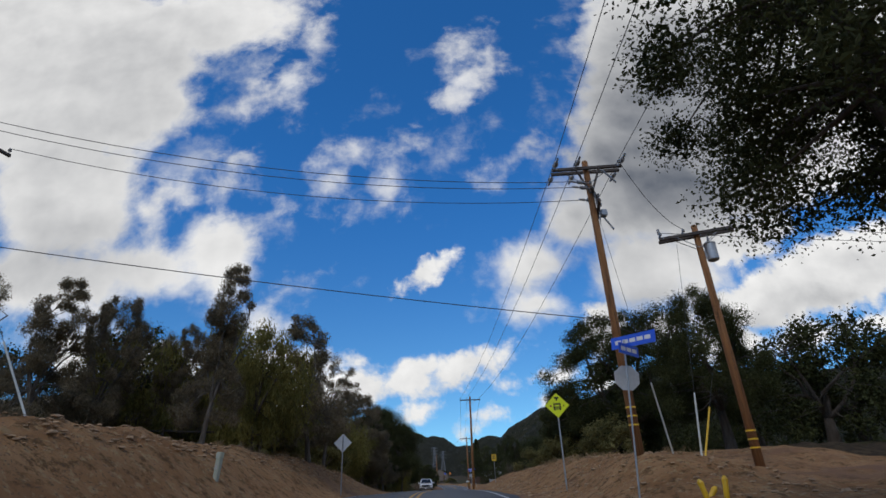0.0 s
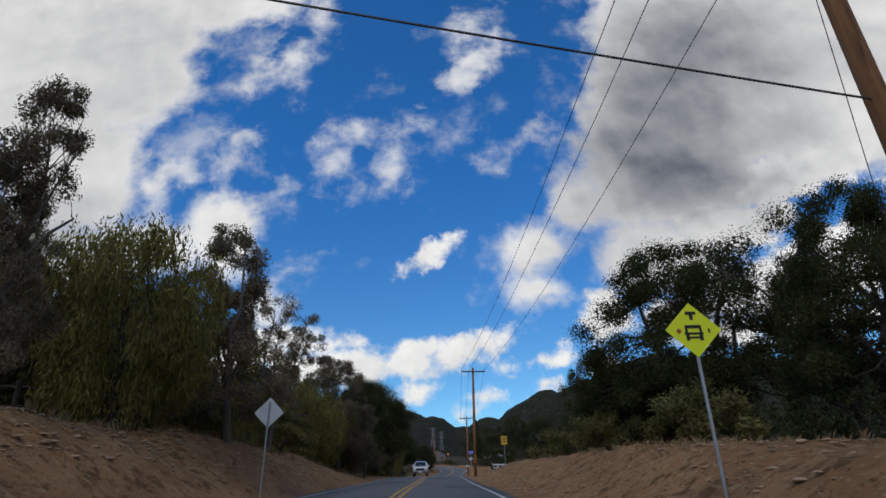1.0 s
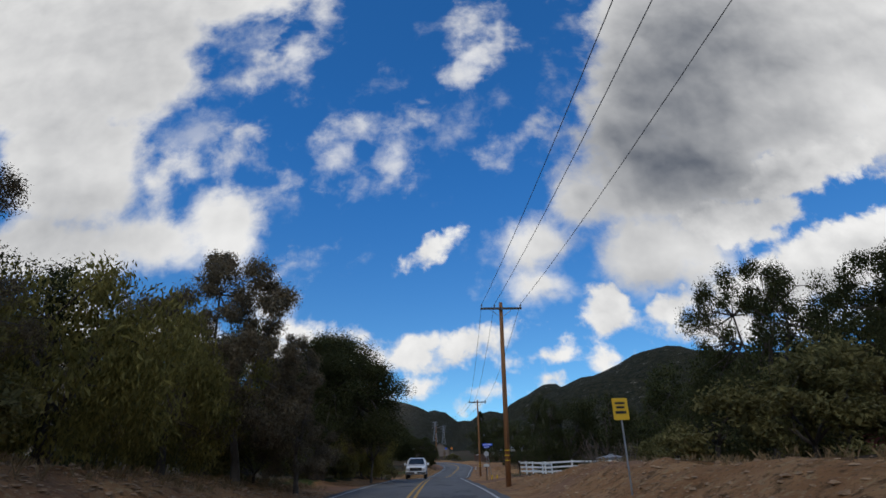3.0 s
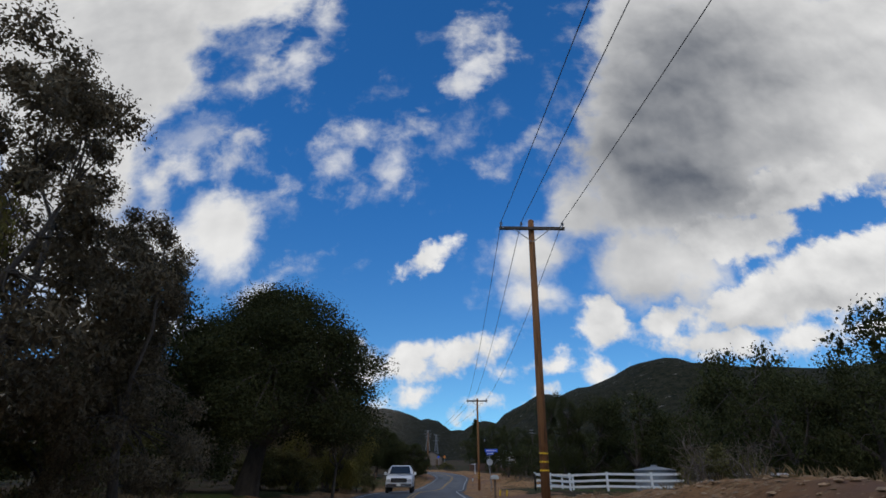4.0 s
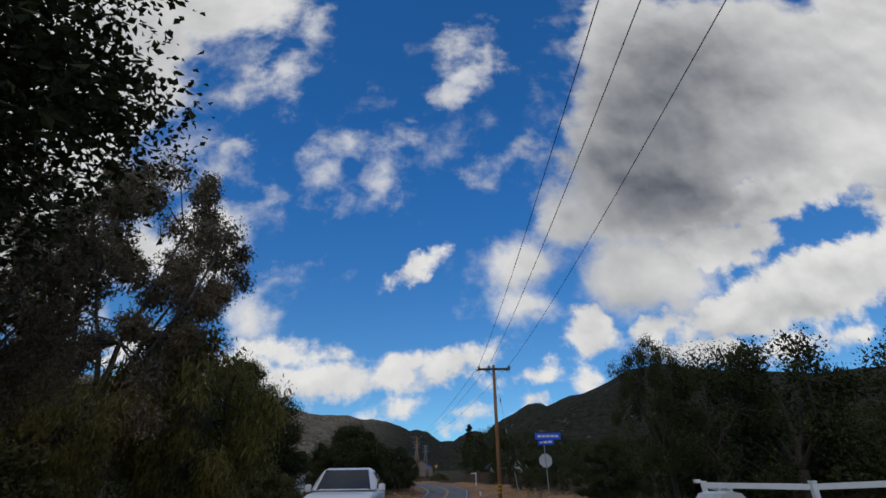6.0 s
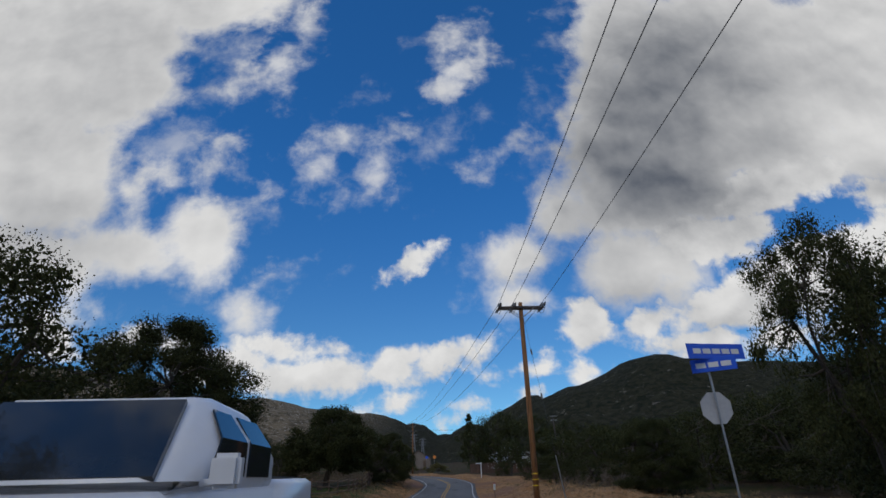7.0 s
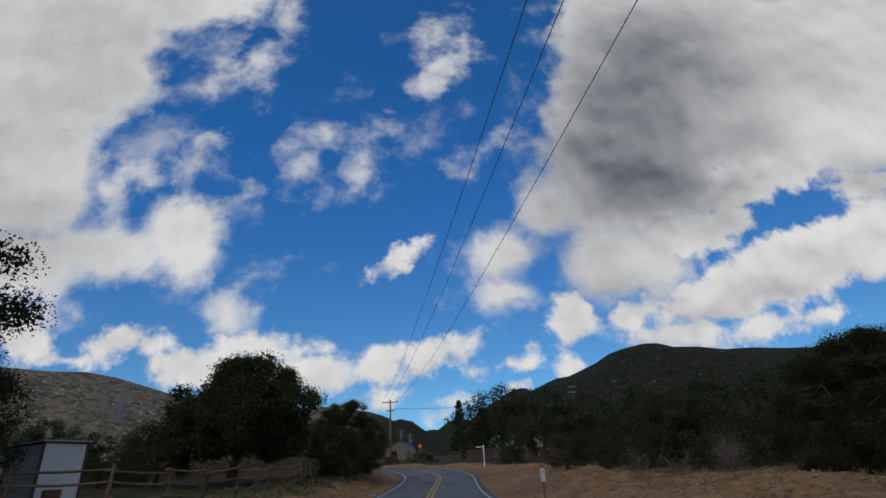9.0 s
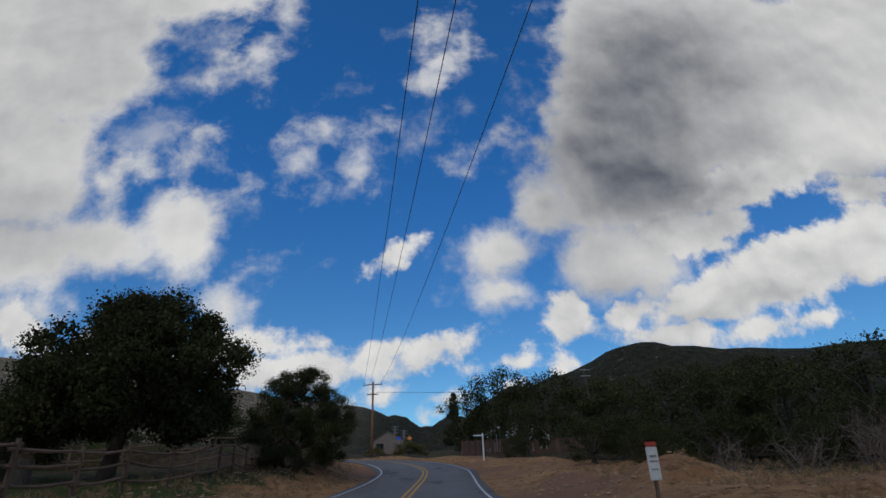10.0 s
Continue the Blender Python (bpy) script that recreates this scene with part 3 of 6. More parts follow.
# ---- ground, road ----
def ground_material():
    m = bpy.data.materials.new("ground_soil")
    m.use_nodes = True
    n, l = m.node_tree.nodes, m.node_tree.links
    b = n["Principled BSDF"]
    b.inputs["Roughness"].default_value = 0.97
    b.inputs["Specular IOR Level"].default_value = 0.1
    t = n.new("ShaderNodeTexCoord")
    s = n.new("ShaderNodeSeparateXYZ")
    l.new(t.outputs["Object"], s.inputs[0])

    def noisy(scale, detail=6.0, rough=0.6):
        x = n.new("ShaderNodeTexNoise")
        x.inputs["Scale"].default_value, x.inputs["Detail"].default_value, x.inputs["Roughness"].default_value = scale, detail, rough
        l.new(t.outputs["Object"], x.inputs["Vector"])
        return x.outputs["Fac"]

    def ranged(v, lo, hi):
        x = n.new("ShaderNodeMapRange")
        x.interpolation_type = "SMOOTHSTEP"
        x.inputs[1].default_value, x.inputs[2].default_value = lo, hi
        l.new(v, x.inputs[0])
        return x.outputs[0]

    def mixed(f, a, c):
        x = n.new("ShaderNodeMix")
        x.data_type = "RGBA"
        l.new(f, x.inputs[0])
        for i, v in ((6, a), (7, c)):
            if isinstance(v, tuple):
                x.inputs[i].default_value = (*v, 1)
            else:
                l.new(v, x.inputs[i])
        return x.outputs[2]

    def prod(a, c):
        x = n.new("ShaderNodeMath")
        x.operation = "MULTIPLY"
        l.new(a, x.inputs[0])
        l.new(c, x.inputs[1])
        return x.outputs[0]

    soil = mixed(ranged(noisy(0.7), 0.3, 0.7), (0.285, 0.143, 0.062), (0.42, 0.238, 0.112))
    soil = mixed(ranged(noisy(5.0), 0.52, 0.66), soil, (0.40, 0.27, 0.138))
    soil = mixed(ranged(noisy(2.4, 8.0, 0.78), 0.50, 0.62), soil, (0.140, 0.078, 0.034))
    soil = mixed(ranged(noisy(14.0, 3.0), 0.60, 0.68), soil, (0.13, 0.09, 0.06))
    red = mixed(ranged(noisy(0.09, 3.0), 0.52, 0.64), soil, (0.24, 0.135, 0.085))
    litter = mixed(ranged(noisy(3.0), 0.35, 0.65), (0.042, 0.030, 0.018), (0.092, 0.064, 0.038))
    # away from the road: leaf litter and patchy grass
    att = n.new("ShaderNodeAttribute")
    att.attribute_name = "verge"
    grass = mixed(ranged(noisy(1.3), 0.4, 0.65), litter, (0.042, 0.056, 0.016))
    far_soil = mixed(ranged(noisy(0.06, 3.0), 0.45, 0.6), litter, grass)
    lawn = n.new("ShaderNodeAttribute")
    lawn.attribute_name = "lawn"
    far_soil = mixed(prod(lawn.outputs["Fac"], ranged(noisy(2.0), 0.25, 0.6)), far_soil, (0.058, 0.082, 0.022))
    near = mixed(ranged(att.outputs["Fac"], 0.35, 0.65), red, far_soil)
    # chaparral on the hills, with paler rock between
    scrub = mixed(ranged(noisy(0.09, 9.0, 0.78), 0.40, 0.60), (0.015, 0.017, 0.009), (0.044, 0.041, 0.023))
    scrub = mixed(ranged(noisy(0.06, 7.0, 0.85), 0.60, 0.64), scrub, (0.24, 0.205, 0.17))
    dry = mixed(ranged(noisy(0.05, 8.0, 0.75), 0.42, 0.56), (0.105, 0.082, 0.050), (0.215, 0.165, 0.105))
    dry = mixed(ranged(noisy(0.11, 6.0, 0.85), 0.55, 0.60), dry, (0.46, 0.40, 0.33))
    xw = n.new("ShaderNodeMath")
    xw.operation = "MULTIPLY"
    xw.inputs[1].default_value = -1.0
    l.new(s.outputs[0], xw.inputs[0])
    hill = mixed(ranged(xw.outputs[0], 80, 320), scrub, dry)
    l.new(mixed(ranged(s.outputs[2], 8, 24), near, hill), b.inputs["Base Color"])
    bp = n.new("ShaderNodeBump")
    bp.inputs["Strength"].default_value, bp.inputs["Distance"].default_value = 1.0, 0.16
    l.new(noisy(4.0, 8.0, 0.7), bp.inputs["Height"])
    # rounded brush on the slopes
    brush = n.new("ShaderNodeBump")
    brush.inputs["Strength"].default_value, brush.inputs["Distance"].default_value = 1.0, 5.0
    l.new(prod(noisy(0.10, 8.0, 0.72), ranged(s.outputs[2], 10, 30)), brush.inputs["Height"])
    l.new(bp.outputs[0], brush.inputs["Normal"])
    l.new(brush.outputs[0], b.inputs["Normal"])
    return m


def spaced(lo, hi, step, far_lo, far_hi, grow=1.10):
    core = list(np.arange(lo, hi + 1e-6, step))
    a, s = [core[0]], step
    while a[-1] > far_lo:
        s *= grow
        a.append(a[-1] - s)
    c, s = [core[-1]], step
    while c[-1] < far_hi:
        s = min(s * grow, 60)
        c.append(c[-1] + s)
    return np.array(a[:0:-1] + core + c[1:])


gx, gy = spaced(-21, 21, 0.36, -4200, 4200), spaced(8, 196, 0.45, -3000, 4600)
X, Y = np.meshgrid(gx, gy)
Z = height(X, Y)
nx, ny = len(gx), len(gy)
idx = np.arange(nx * ny).reshape(ny, nx)
quads = np.stack([idx[:-1, :-1], idx[:-1, 1:], idx[1:, 1:], idx[1:, :-1]], -1).reshape(-1, 4)
me = bpy.data.meshes.new("ground")
me.from_pydata(np.stack([X.ravel(), Y.ravel(), Z.ravel()], -1).tolist(), [], quads.tolist())
me.polygons.foreach_set("use_smooth", [True] * len(me.polygons))
rd, _ = road_distance(X.ravel(), Y.ravel())
edge = np.where(rd < 0, np.interp(Y.ravel(), [0, 50, 70, 130, 200], [8.5, 8.0, 6.0, 6.0, 6.5]), np.interp(Y.ravel(), [0, 30, 40, 80, 125, 140, 175, 200], [17, 15, 9, 7, 7, 17, 14, 7]))
verge = sstep(-1.0, 2.0, np.abs(rd) - edge + 1.2 * fbm(X.ravel(), Y.ravel(), 5, 3, 8))
attr = me.attributes.new("verge", "FLOAT", "POINT")
attr.data.foreach_set("value", verge.astype(np.float32))
lawn_area = sum(np.exp(-((X.ravel() - a) / c) ** 2 - ((Y.ravel() - b) / d) ** 2) for a, b, c, d in ((-7.5, 80, 4, 12), (-10.5, 148, 6, 14), (13, 102, 8, 6), (22, 152, 6, 5)))
attr = me.attributes.new("lawn", "FLOAT", "POINT")
attr.data.foreach_set("value", np.clip(lawn_area * 1.4, 0, 1).astype(np.float32))
me.materials.append(ground_material())
ground = tagged(new("ground", me), "dry tan soil banks, leaf litter and scrub-covered hills", "ground", kind="structure")


def ribbon(name, left, right, lift, mat, start=0, stop=None, dash=None):
    """A strip along the road between two offsets from the centre line."""
    pts = LINE[start:stop]
    tang = np.gradient(pts, axis=0)
    tang /= np.linalg.norm(tang, axis=1)[:, None]
    nor = np.stack([tang[:, 1], -tang[:, 0]], -1)
    zs = np.interp(pts[:, 1], ZY, ZV)
    verts, faces = [], []
    across = 5 if right - left > 2 else 2
    for i in range(len(pts)):
        for k in range(across):
            o = left + (right - left) * k / (across - 1)
            wob = 0.10 * math.sin(pts[i, 1] * 0.9) * math.sin(pts[i, 1] * 0.37 + o) if across > 2 and k in (0, across - 1) else 0.0
            p = pts[i] + nor[i] * (o + wob)
            verts.append((p[0], p[1], zs[i] + lift - 0.018 * abs(o) / 3))
    for i in range(len(pts) - 1):
        for k in range(across - 1):
            a = i * across + k
            faces.append((a, a + 1, a + across + 1, a + across))
    if across > 2:   # the pavement's thickness
        n0 = len(verts)
        for i in range(len(pts)):
            for k in (0, across - 1):
                x, y, z = verts[i * across + k]
                verts.append((x, y, z - 0.12))
        for i in range(len(pts) - 1):
            a, c = i * across, n0 + i * 2
            faces.append((a + across, a, c, c + 2)[::-1])
            a += across - 1
            faces.append((a, a + across, c + 3, c + 1)[::-1])
    return new(name, mesh_from(name, verts, faces, mat, smooth=True))


tagged(ribbon("road", -3.45, 3.45, 0.03, M["asphalt"]), "worn grey two-lane asphalt road with patched cracks", "road", kind="structure")
for nm, o, w, mt in (("edge_line", -LANE, 0.11, "white_paint"), ("edge_line", LANE, 0.11, "white_paint"), ("centre_line", -0.13, 0.11, "yellow_paint"), ("centre_line", 0.13, 0.11, "yellow_paint")):
    tagged(ribbon(nm, o - w / 2, o + w / 2, 0.036, M[mt]), "worn white edge line on the asphalt" if mt == "white_paint" else "solid double yellow centre line stripe", "road marking", kind="structure")


# ---- trees ----
def leaves(name, centres, radii, count, size, mat, droop=0.0, squash=0.8, slim=0.5, seed=1, inner=0.0, core=2.0):
    """One mesh of many folded leaf sprigs in clumps: fine ones outside, coarser ones (core times the size) within."""
    rs = np.random.RandomState(seed)
    coarse = int(count * inner)
    each = count + coarse
    c = np.repeat(np.asarray(centres, float), each, 0)
    r = np.repeat(np.asarray(radii, float), each)
    n = len(c)
    deep = np.tile(np.arange(each) >= count, len(centres))
    d = rs.normal(size=(n, 3))
    d /= np.linalg.norm(d, axis=1)[:, None]
    rad = r * np.where(deep, 0.68 * rs.uniform(0, 1, n) ** 0.45, rs.uniform(0.2, 1.08, n) ** 0.5 * (1 + 0.07 * rs.normal(size=n)))
    p = c + d * rad[:, None] * np.array([1, 1, squash])
    if droop:
        p[:, 2] -= droop * rs.uniform(0, 1, n) * r
    ax = rs.normal(size=(n, 3)) + d * 0.5
    ax[:, 2] -= droop * 2.2
    ax /= np.linalg.norm(ax, axis=1)[:, None]
    sd = np.cross(ax, rs.normal(size=(n, 3)))
    sd /= np.linalg.norm(sd, axis=1)[:, None]
    s = (size * rs.uniform(0.6, 1.35, n) * np.where(deep, core, 1.0))[:, None]
    up = np.cross(ax, sd) * s * 0.18
    v = np.stack([p - ax * s * 0.5, p + sd * s * slim * 0.5 + up, p + ax * s * 0.5, p - sd * s * slim * 0.5 + up], 1).reshape(-1, 3)
    f = np.arange(n * 4).reshape(n, 4)
    f = np.concatenate([f[:, [0, 1, 2]], f[:, [0, 2, 3]]], 1).reshape(-1, 3)
    return mesh_from(name, v.tolist(), f.tolist(), mat)


def limb(bm, a, b, r0, r1, rs, bend=0.15, steps=4, sides=6):
    a, b = Vector(a), Vector(b)
    ln = (b - a).length
    pts, rad = [], []
    off = Vector(rs.normal(size=3)) * bend * ln * 0.5
    for i in range(steps + 1):
        t = i / steps
        pts.append(a.lerp(b, t) + off * math.sin(math.pi * t) + Vector(rs.normal(size=3)) * ln * 0.02 * (0 < i < steps))
        rad.append(r0 + (r1 - r0) * t)
    tube(bm, pts, rad, sides, cap=False)
    return pts


def make_tree(name, mats, height_, radius, trunk_h, trunk_r, clumps, per, leaf, seed, shape="round", droop=0.0, slim=0.5, low=0.25, inner=0.0, core=2.0, lobes=1.0, label="", category="tree", clump_r=(0.24, 0.34)):
    """A tapered trunk with forking limbs, and a crown of clumped sprigs. Origin at the foot."""
    rs = np.random.RandomState(seed)
    cs, cr = [], []
    lean = rs.normal(size=2) * 0.06 * height_
    for i in range(clumps):
        z = rs.uniform(low, 1.0)
        t = (z - low) / (1 - low)
        if shape == "round":
            env = math.sqrt(max(0.05, 1 - (2 * t - 0.85) ** 4 / 2.1))
        elif shape == "tall":
            env = (0.55 + 0.45 * math.sin(t * 9 + seed)) * (1.0 - 0.72 * t) + 0.12
        elif shape == "column":
            env = (0.62 + 0.30 * math.sin(t * 10 + seed)) * (1.0 - 0.45 * t) * (1.25 - 0.4 * t)
        elif shape == "cone":
            env = (1 - t) * 0.95 + 0.04
        elif shape == "broad":
            env = math.sqrt(max(0.03, 1 - t ** 3.2)) * min(1.0, 0.70 + 1.1 * t)
        else:
            env = math.sqrt(max(0.03, 1 - t * t))
        a = rs.uniform(0, math.tau)
        rr = radius * env * rs.uniform(0.25, 1.0) ** 0.6 * (1 + lobes * (0.22 * math.sin(a * 2 + seed) + 0.12 * math.sin(a * 5 + seed * 2)))
        cs.append((lean[0] * t + rr * math.cos(a), lean[1] * t + rr * math.sin(a), z * height_ * (0.97 if rr < 0.4 * radius else 0.92)))
        cr.append(radius * rs.uniform(*clump_r))
    root = thing(name, label, category)
    bm = bmesh.new()
    fork = Vector((lean[0] * 0.3, lean[1] * 0.3, trunk_h))
    tube(bm, [(0, 0, -0.4), (0, 0, 0.1), (lean[0] * 0.1, lean[1] * 0.1, trunk_h * 0.5), fork], [trunk_r * 1.5, trunk_r * 1.2, trunk_r * 0.95, trunk_r * 0.8], 9)
    heads = []
    main = 5 if shape != "tall" else 3
    for i in range(main):
        a = i * math.tau / main + rs.uniform(-0.4, 0.4)
        if shape == "tall" and i == 0:
            tip = Vector((lean[0], lean[1], height_ * 0.9))
        elif shape == "cone":
            tip = Vector((lean[0], lean[1], height_ * (0.95 if i == 0 else 0.5)))
        else:
            tip = Vector((lean[0] + radius * 0.5 * math.cos(a), lean[1] + radius * 0.5 * math.sin(a), trunk_h + (height_ - trunk_h) * rs.uniform(0.4, 0.7)))
        heads += limb(bm, fork, tip, trunk_r * 0.6, trunk_r * 0.22, rs, 0.2)[1:]
    for c in cs:
        h = min(heads, key=lambda q: (q - Vector(c)).length)
        limb(bm, h, c, trunk_r * 0.16, trunk_r * 0.03, rs, 0.2, 3, 4)
    part("trunk", bm, mats[0], root, smooth=True)
    part("crown", leaves("crown", cs, cr, per, leaf, mats[1], droop, 0.8, slim, seed, inner, core), None, root)
    return root


OAK = ("bark", "oak_leaf")
PARK = pose(0, -900, -60)
FOREST = {}


def species(key, *a, **k):
    k["mats"] = [M[x] for x in k["mats"]]
    FOREST[key] = (make_tree(*a, **k), k["height_"])


species("oak_a", "oak_tree", mats=OAK, height_=10.0, radius=5.2, trunk_h=2.2, trunk_r=0.42, lobes=0.12, clumps=190, per=500, leaf=0.088, slim=0.62, inner=0.6, core=1.5, seed=3, low=0.30, shape="dome", label="dense dark green live oak with a broad uneven crown", clump_r=(0.19, 0.29))
species("oak_b", "oak_tree", mats=OAK, height_=9.0, radius=4.3, trunk_h=2.0, trunk_r=0.36, clumps=80, per=250, leaf=0.108, slim=0.62, inner=0.4, core=2.0, seed=11, low=0.12, label="rounded dark live oak with foliage down to the ground", clump_r=(0.22, 0.33))
species("oak_c", "oak_tree", mats=OAK, height_=11.0, radius=4.8, trunk_h=2.6, trunk_r=0.40, clumps=120, per=620, leaf=0.082, slim=0.6, inner=0.5, core=1.9, seed=23, low=0.26, label="open-crowned oak with gnarled limbs showing through", clump_r=(0.16, 0.27))
species("oak_h", "oak_tree", mats=OAK, height_=11.0, radius=4.8, trunk_h=2.6, trunk_r=0.36, clumps=100, per=300, leaf=0.105, slim=0.6, inner=0.4, core=2.0, seed=27, low=0.24, label="open dark oak behind the roadside scrub", clump_r=(0.16, 0.27))
species("oak_g", "oak_tree", mats=OAK, height_=13.0, radius=6.7, trunk_h=2.4, trunk_r=0.46, lobes=0.3, clumps=230, per=400, leaf=0.112, slim=0.62, inner=0.35, core=2.0, seed=61, low=0.05, shape="broad", label="huge dense live oak with a smooth domed crown", clump_r=(0.14, 0.21))
species("oak_p", "oak_tree", mats=OAK, height_=8.4, radius=5.0, trunk_h=1.9, trunk_r=0.30, lobes=0.2, clumps=165, per=270, leaf=0.13, slim=0.62, inner=0.5, core=2.0, seed=73, low=0.24, shape="broad", label="broad spreading paddock oak with a thick trunk", clump_r=(0.17, 0.25))
species("oak_d", "oak_tree", mats=OAK, height_=9.8, radius=3.4, trunk_h=3.4, trunk_r=0.3, clumps=170, per=700, leaf=0.054, slim=0.6, inner=0.42, core=1.7, seed=29, low=0.46, label="overhanging live oak with fine dark leaves above the road", clump_r=(0.16, 0.27))
species("oak_f", "oak_tree", mats=OAK, height_=5.4, radius=3.8, trunk_h=1.4, trunk_r=0.3, clumps=80, per=330, leaf=0.11, slim=0.62, inner=0.5, core=1.9, seed=52, low=0.36, label="low spreading oak with dense dark foliage", clump_r=(0.20, 0.30))
species("oak_m", "oak_tree", mats=OAK, height_=9.0, radius=4.5, trunk_h=2.0, trunk_r=0.36, clumps=56, per=105, leaf=0.19, slim=0.62, inner=0.45, core=1.8, seed=37, low=0.10, label="dark live oak standing back from the road", clump_r=(0.24, 0.34))
species("gum_a", "gum_tree", mats=("pale_bark", "gum_leaf"), height_=12.0, radius=3.6, trunk_h=3.2, trunk_r=0.19, clumps=80, per=210, leaf=0.125, slim=0.45, inner=0.15, core=1.4, seed=5, shape="tall", droop=0.4, label="tall airy gum tree with hanging grey-green leaves", clump_r=(0.11, 0.22))
species("gum_b", "gum_tree", mats=("pale_bark", "gum_leaf"), height_=12.0, radius=4.0, trunk_h=3.0, trunk_r=0.19, clumps=80, per=210, leaf=0.125, slim=0.45, inner=0.15, core=1.4, seed=17, shape="tall", droop=0.4, low=0.2, label="leaning gum tree with loose tufts of leaves", clump_r=(0.11, 0.22))
species("gum_c", "gum_tree", mats=("pale_bark", "gum_leaf"), height_=12.0, radius=4.2, trunk_h=2.4, trunk_r=0.22, clumps=150, per=300, leaf=0.115, slim=0.45, inner=0.5, core=1.9, seed=26, droop=0.4, low=0.16, label="full brownish-grey gum tree with loose hanging foliage", clump_r=(0.12, 0.23))
species("gum_e", "gum_tree", mats=("pale_bark", "gum_leaf"), height_=12.0, radius=2.9, trunk_h=3.6, trunk_r=0.17, clumps=74, per=190, leaf=0.12, slim=0.45, inner=0.12, core=1.4, seed=83, droop=0.35, low=0.44, label="airy young gum tree with thin forking stems", clump_r=(0.12, 0.23))
species("gum_d", "gum_tree", mats=("pale_bark", "gum_leaf"), height_=12.0, radius=3.4, trunk_h=2.6, trunk_r=0.20, clumps=110, per=270, leaf=0.12, slim=0.5, inner=0.3, core=1.5, seed=44, shape="column", droop=0.3, low=0.14, label="tall dark gum tree with bunched clusters of leaves", clump_r=(0.13, 0.23))
species("willow", "pepper_tree", mats=("bark", "willow_leaf"), height_=7.0, radius=3.0, trunk_h=1.4, trunk_r=0.2, clumps=50, per=300, leaf=0.17, seed=8, droop=1.1, slim=0.26, inner=0.3, low=0.2, label="olive-green pepper tree with drooping sprays", clump_r=(0.24, 0.36))
species("bush", "roadside_bush", mats=("bark", "scrub_leaf"), height_=2.6, radius=2.0, trunk_h=0.4, trunk_r=0.07, clumps=34, per=150, leaf=0.11, slim=0.55, inner=0.4, core=2.0, seed=9, shape="dome", low=0.05, label="tangled olive-brown roadside bush", category="bush", clump_r=(0.22, 0.34))
species("far_oak", "distant_oak", mats=OAK, height_=9.0, radius=4.8, trunk_h=1.8, trunk_r=0.34, clumps=46, per=44, leaf=0.38, slim=0.62, inner=0.4, core=1.8, seed=31, low=0.12, label="dark live oak in the valley behind the road", clump_r=(0.22, 0.34))
species("pine", "pine_tree", mats=("bark", "oak_leaf"), height_=14.0, radius=2.6, trunk_h=2.0, trunk_r=0.25, clumps=50, per=70, leaf=0.36, inner=0.4, seed=41, shape="cone", low=0.15, label="slender dark pine above the other trees", clump_r=(0.22, 0.34))


def plant(key, x, y, top, wide=1.0, turn=None, sink=0.0, label=""):
    """A copy of a kind of tree whose crown reaches the height top."""
    src, h = FOREST[key]
    g = ground_at(x, y)
    s = max(0.25, (top - g) / h)
    turn = (x * 37.0 + y * 53.0) % 360 if turn is None else turn
    ob = copy_thing(src, pose(x, y, g - sink, 0, 0, turn))
    ob.scale = (s * wide, s * wide, s)
    if label:
        ob["label"] = label
    return ob


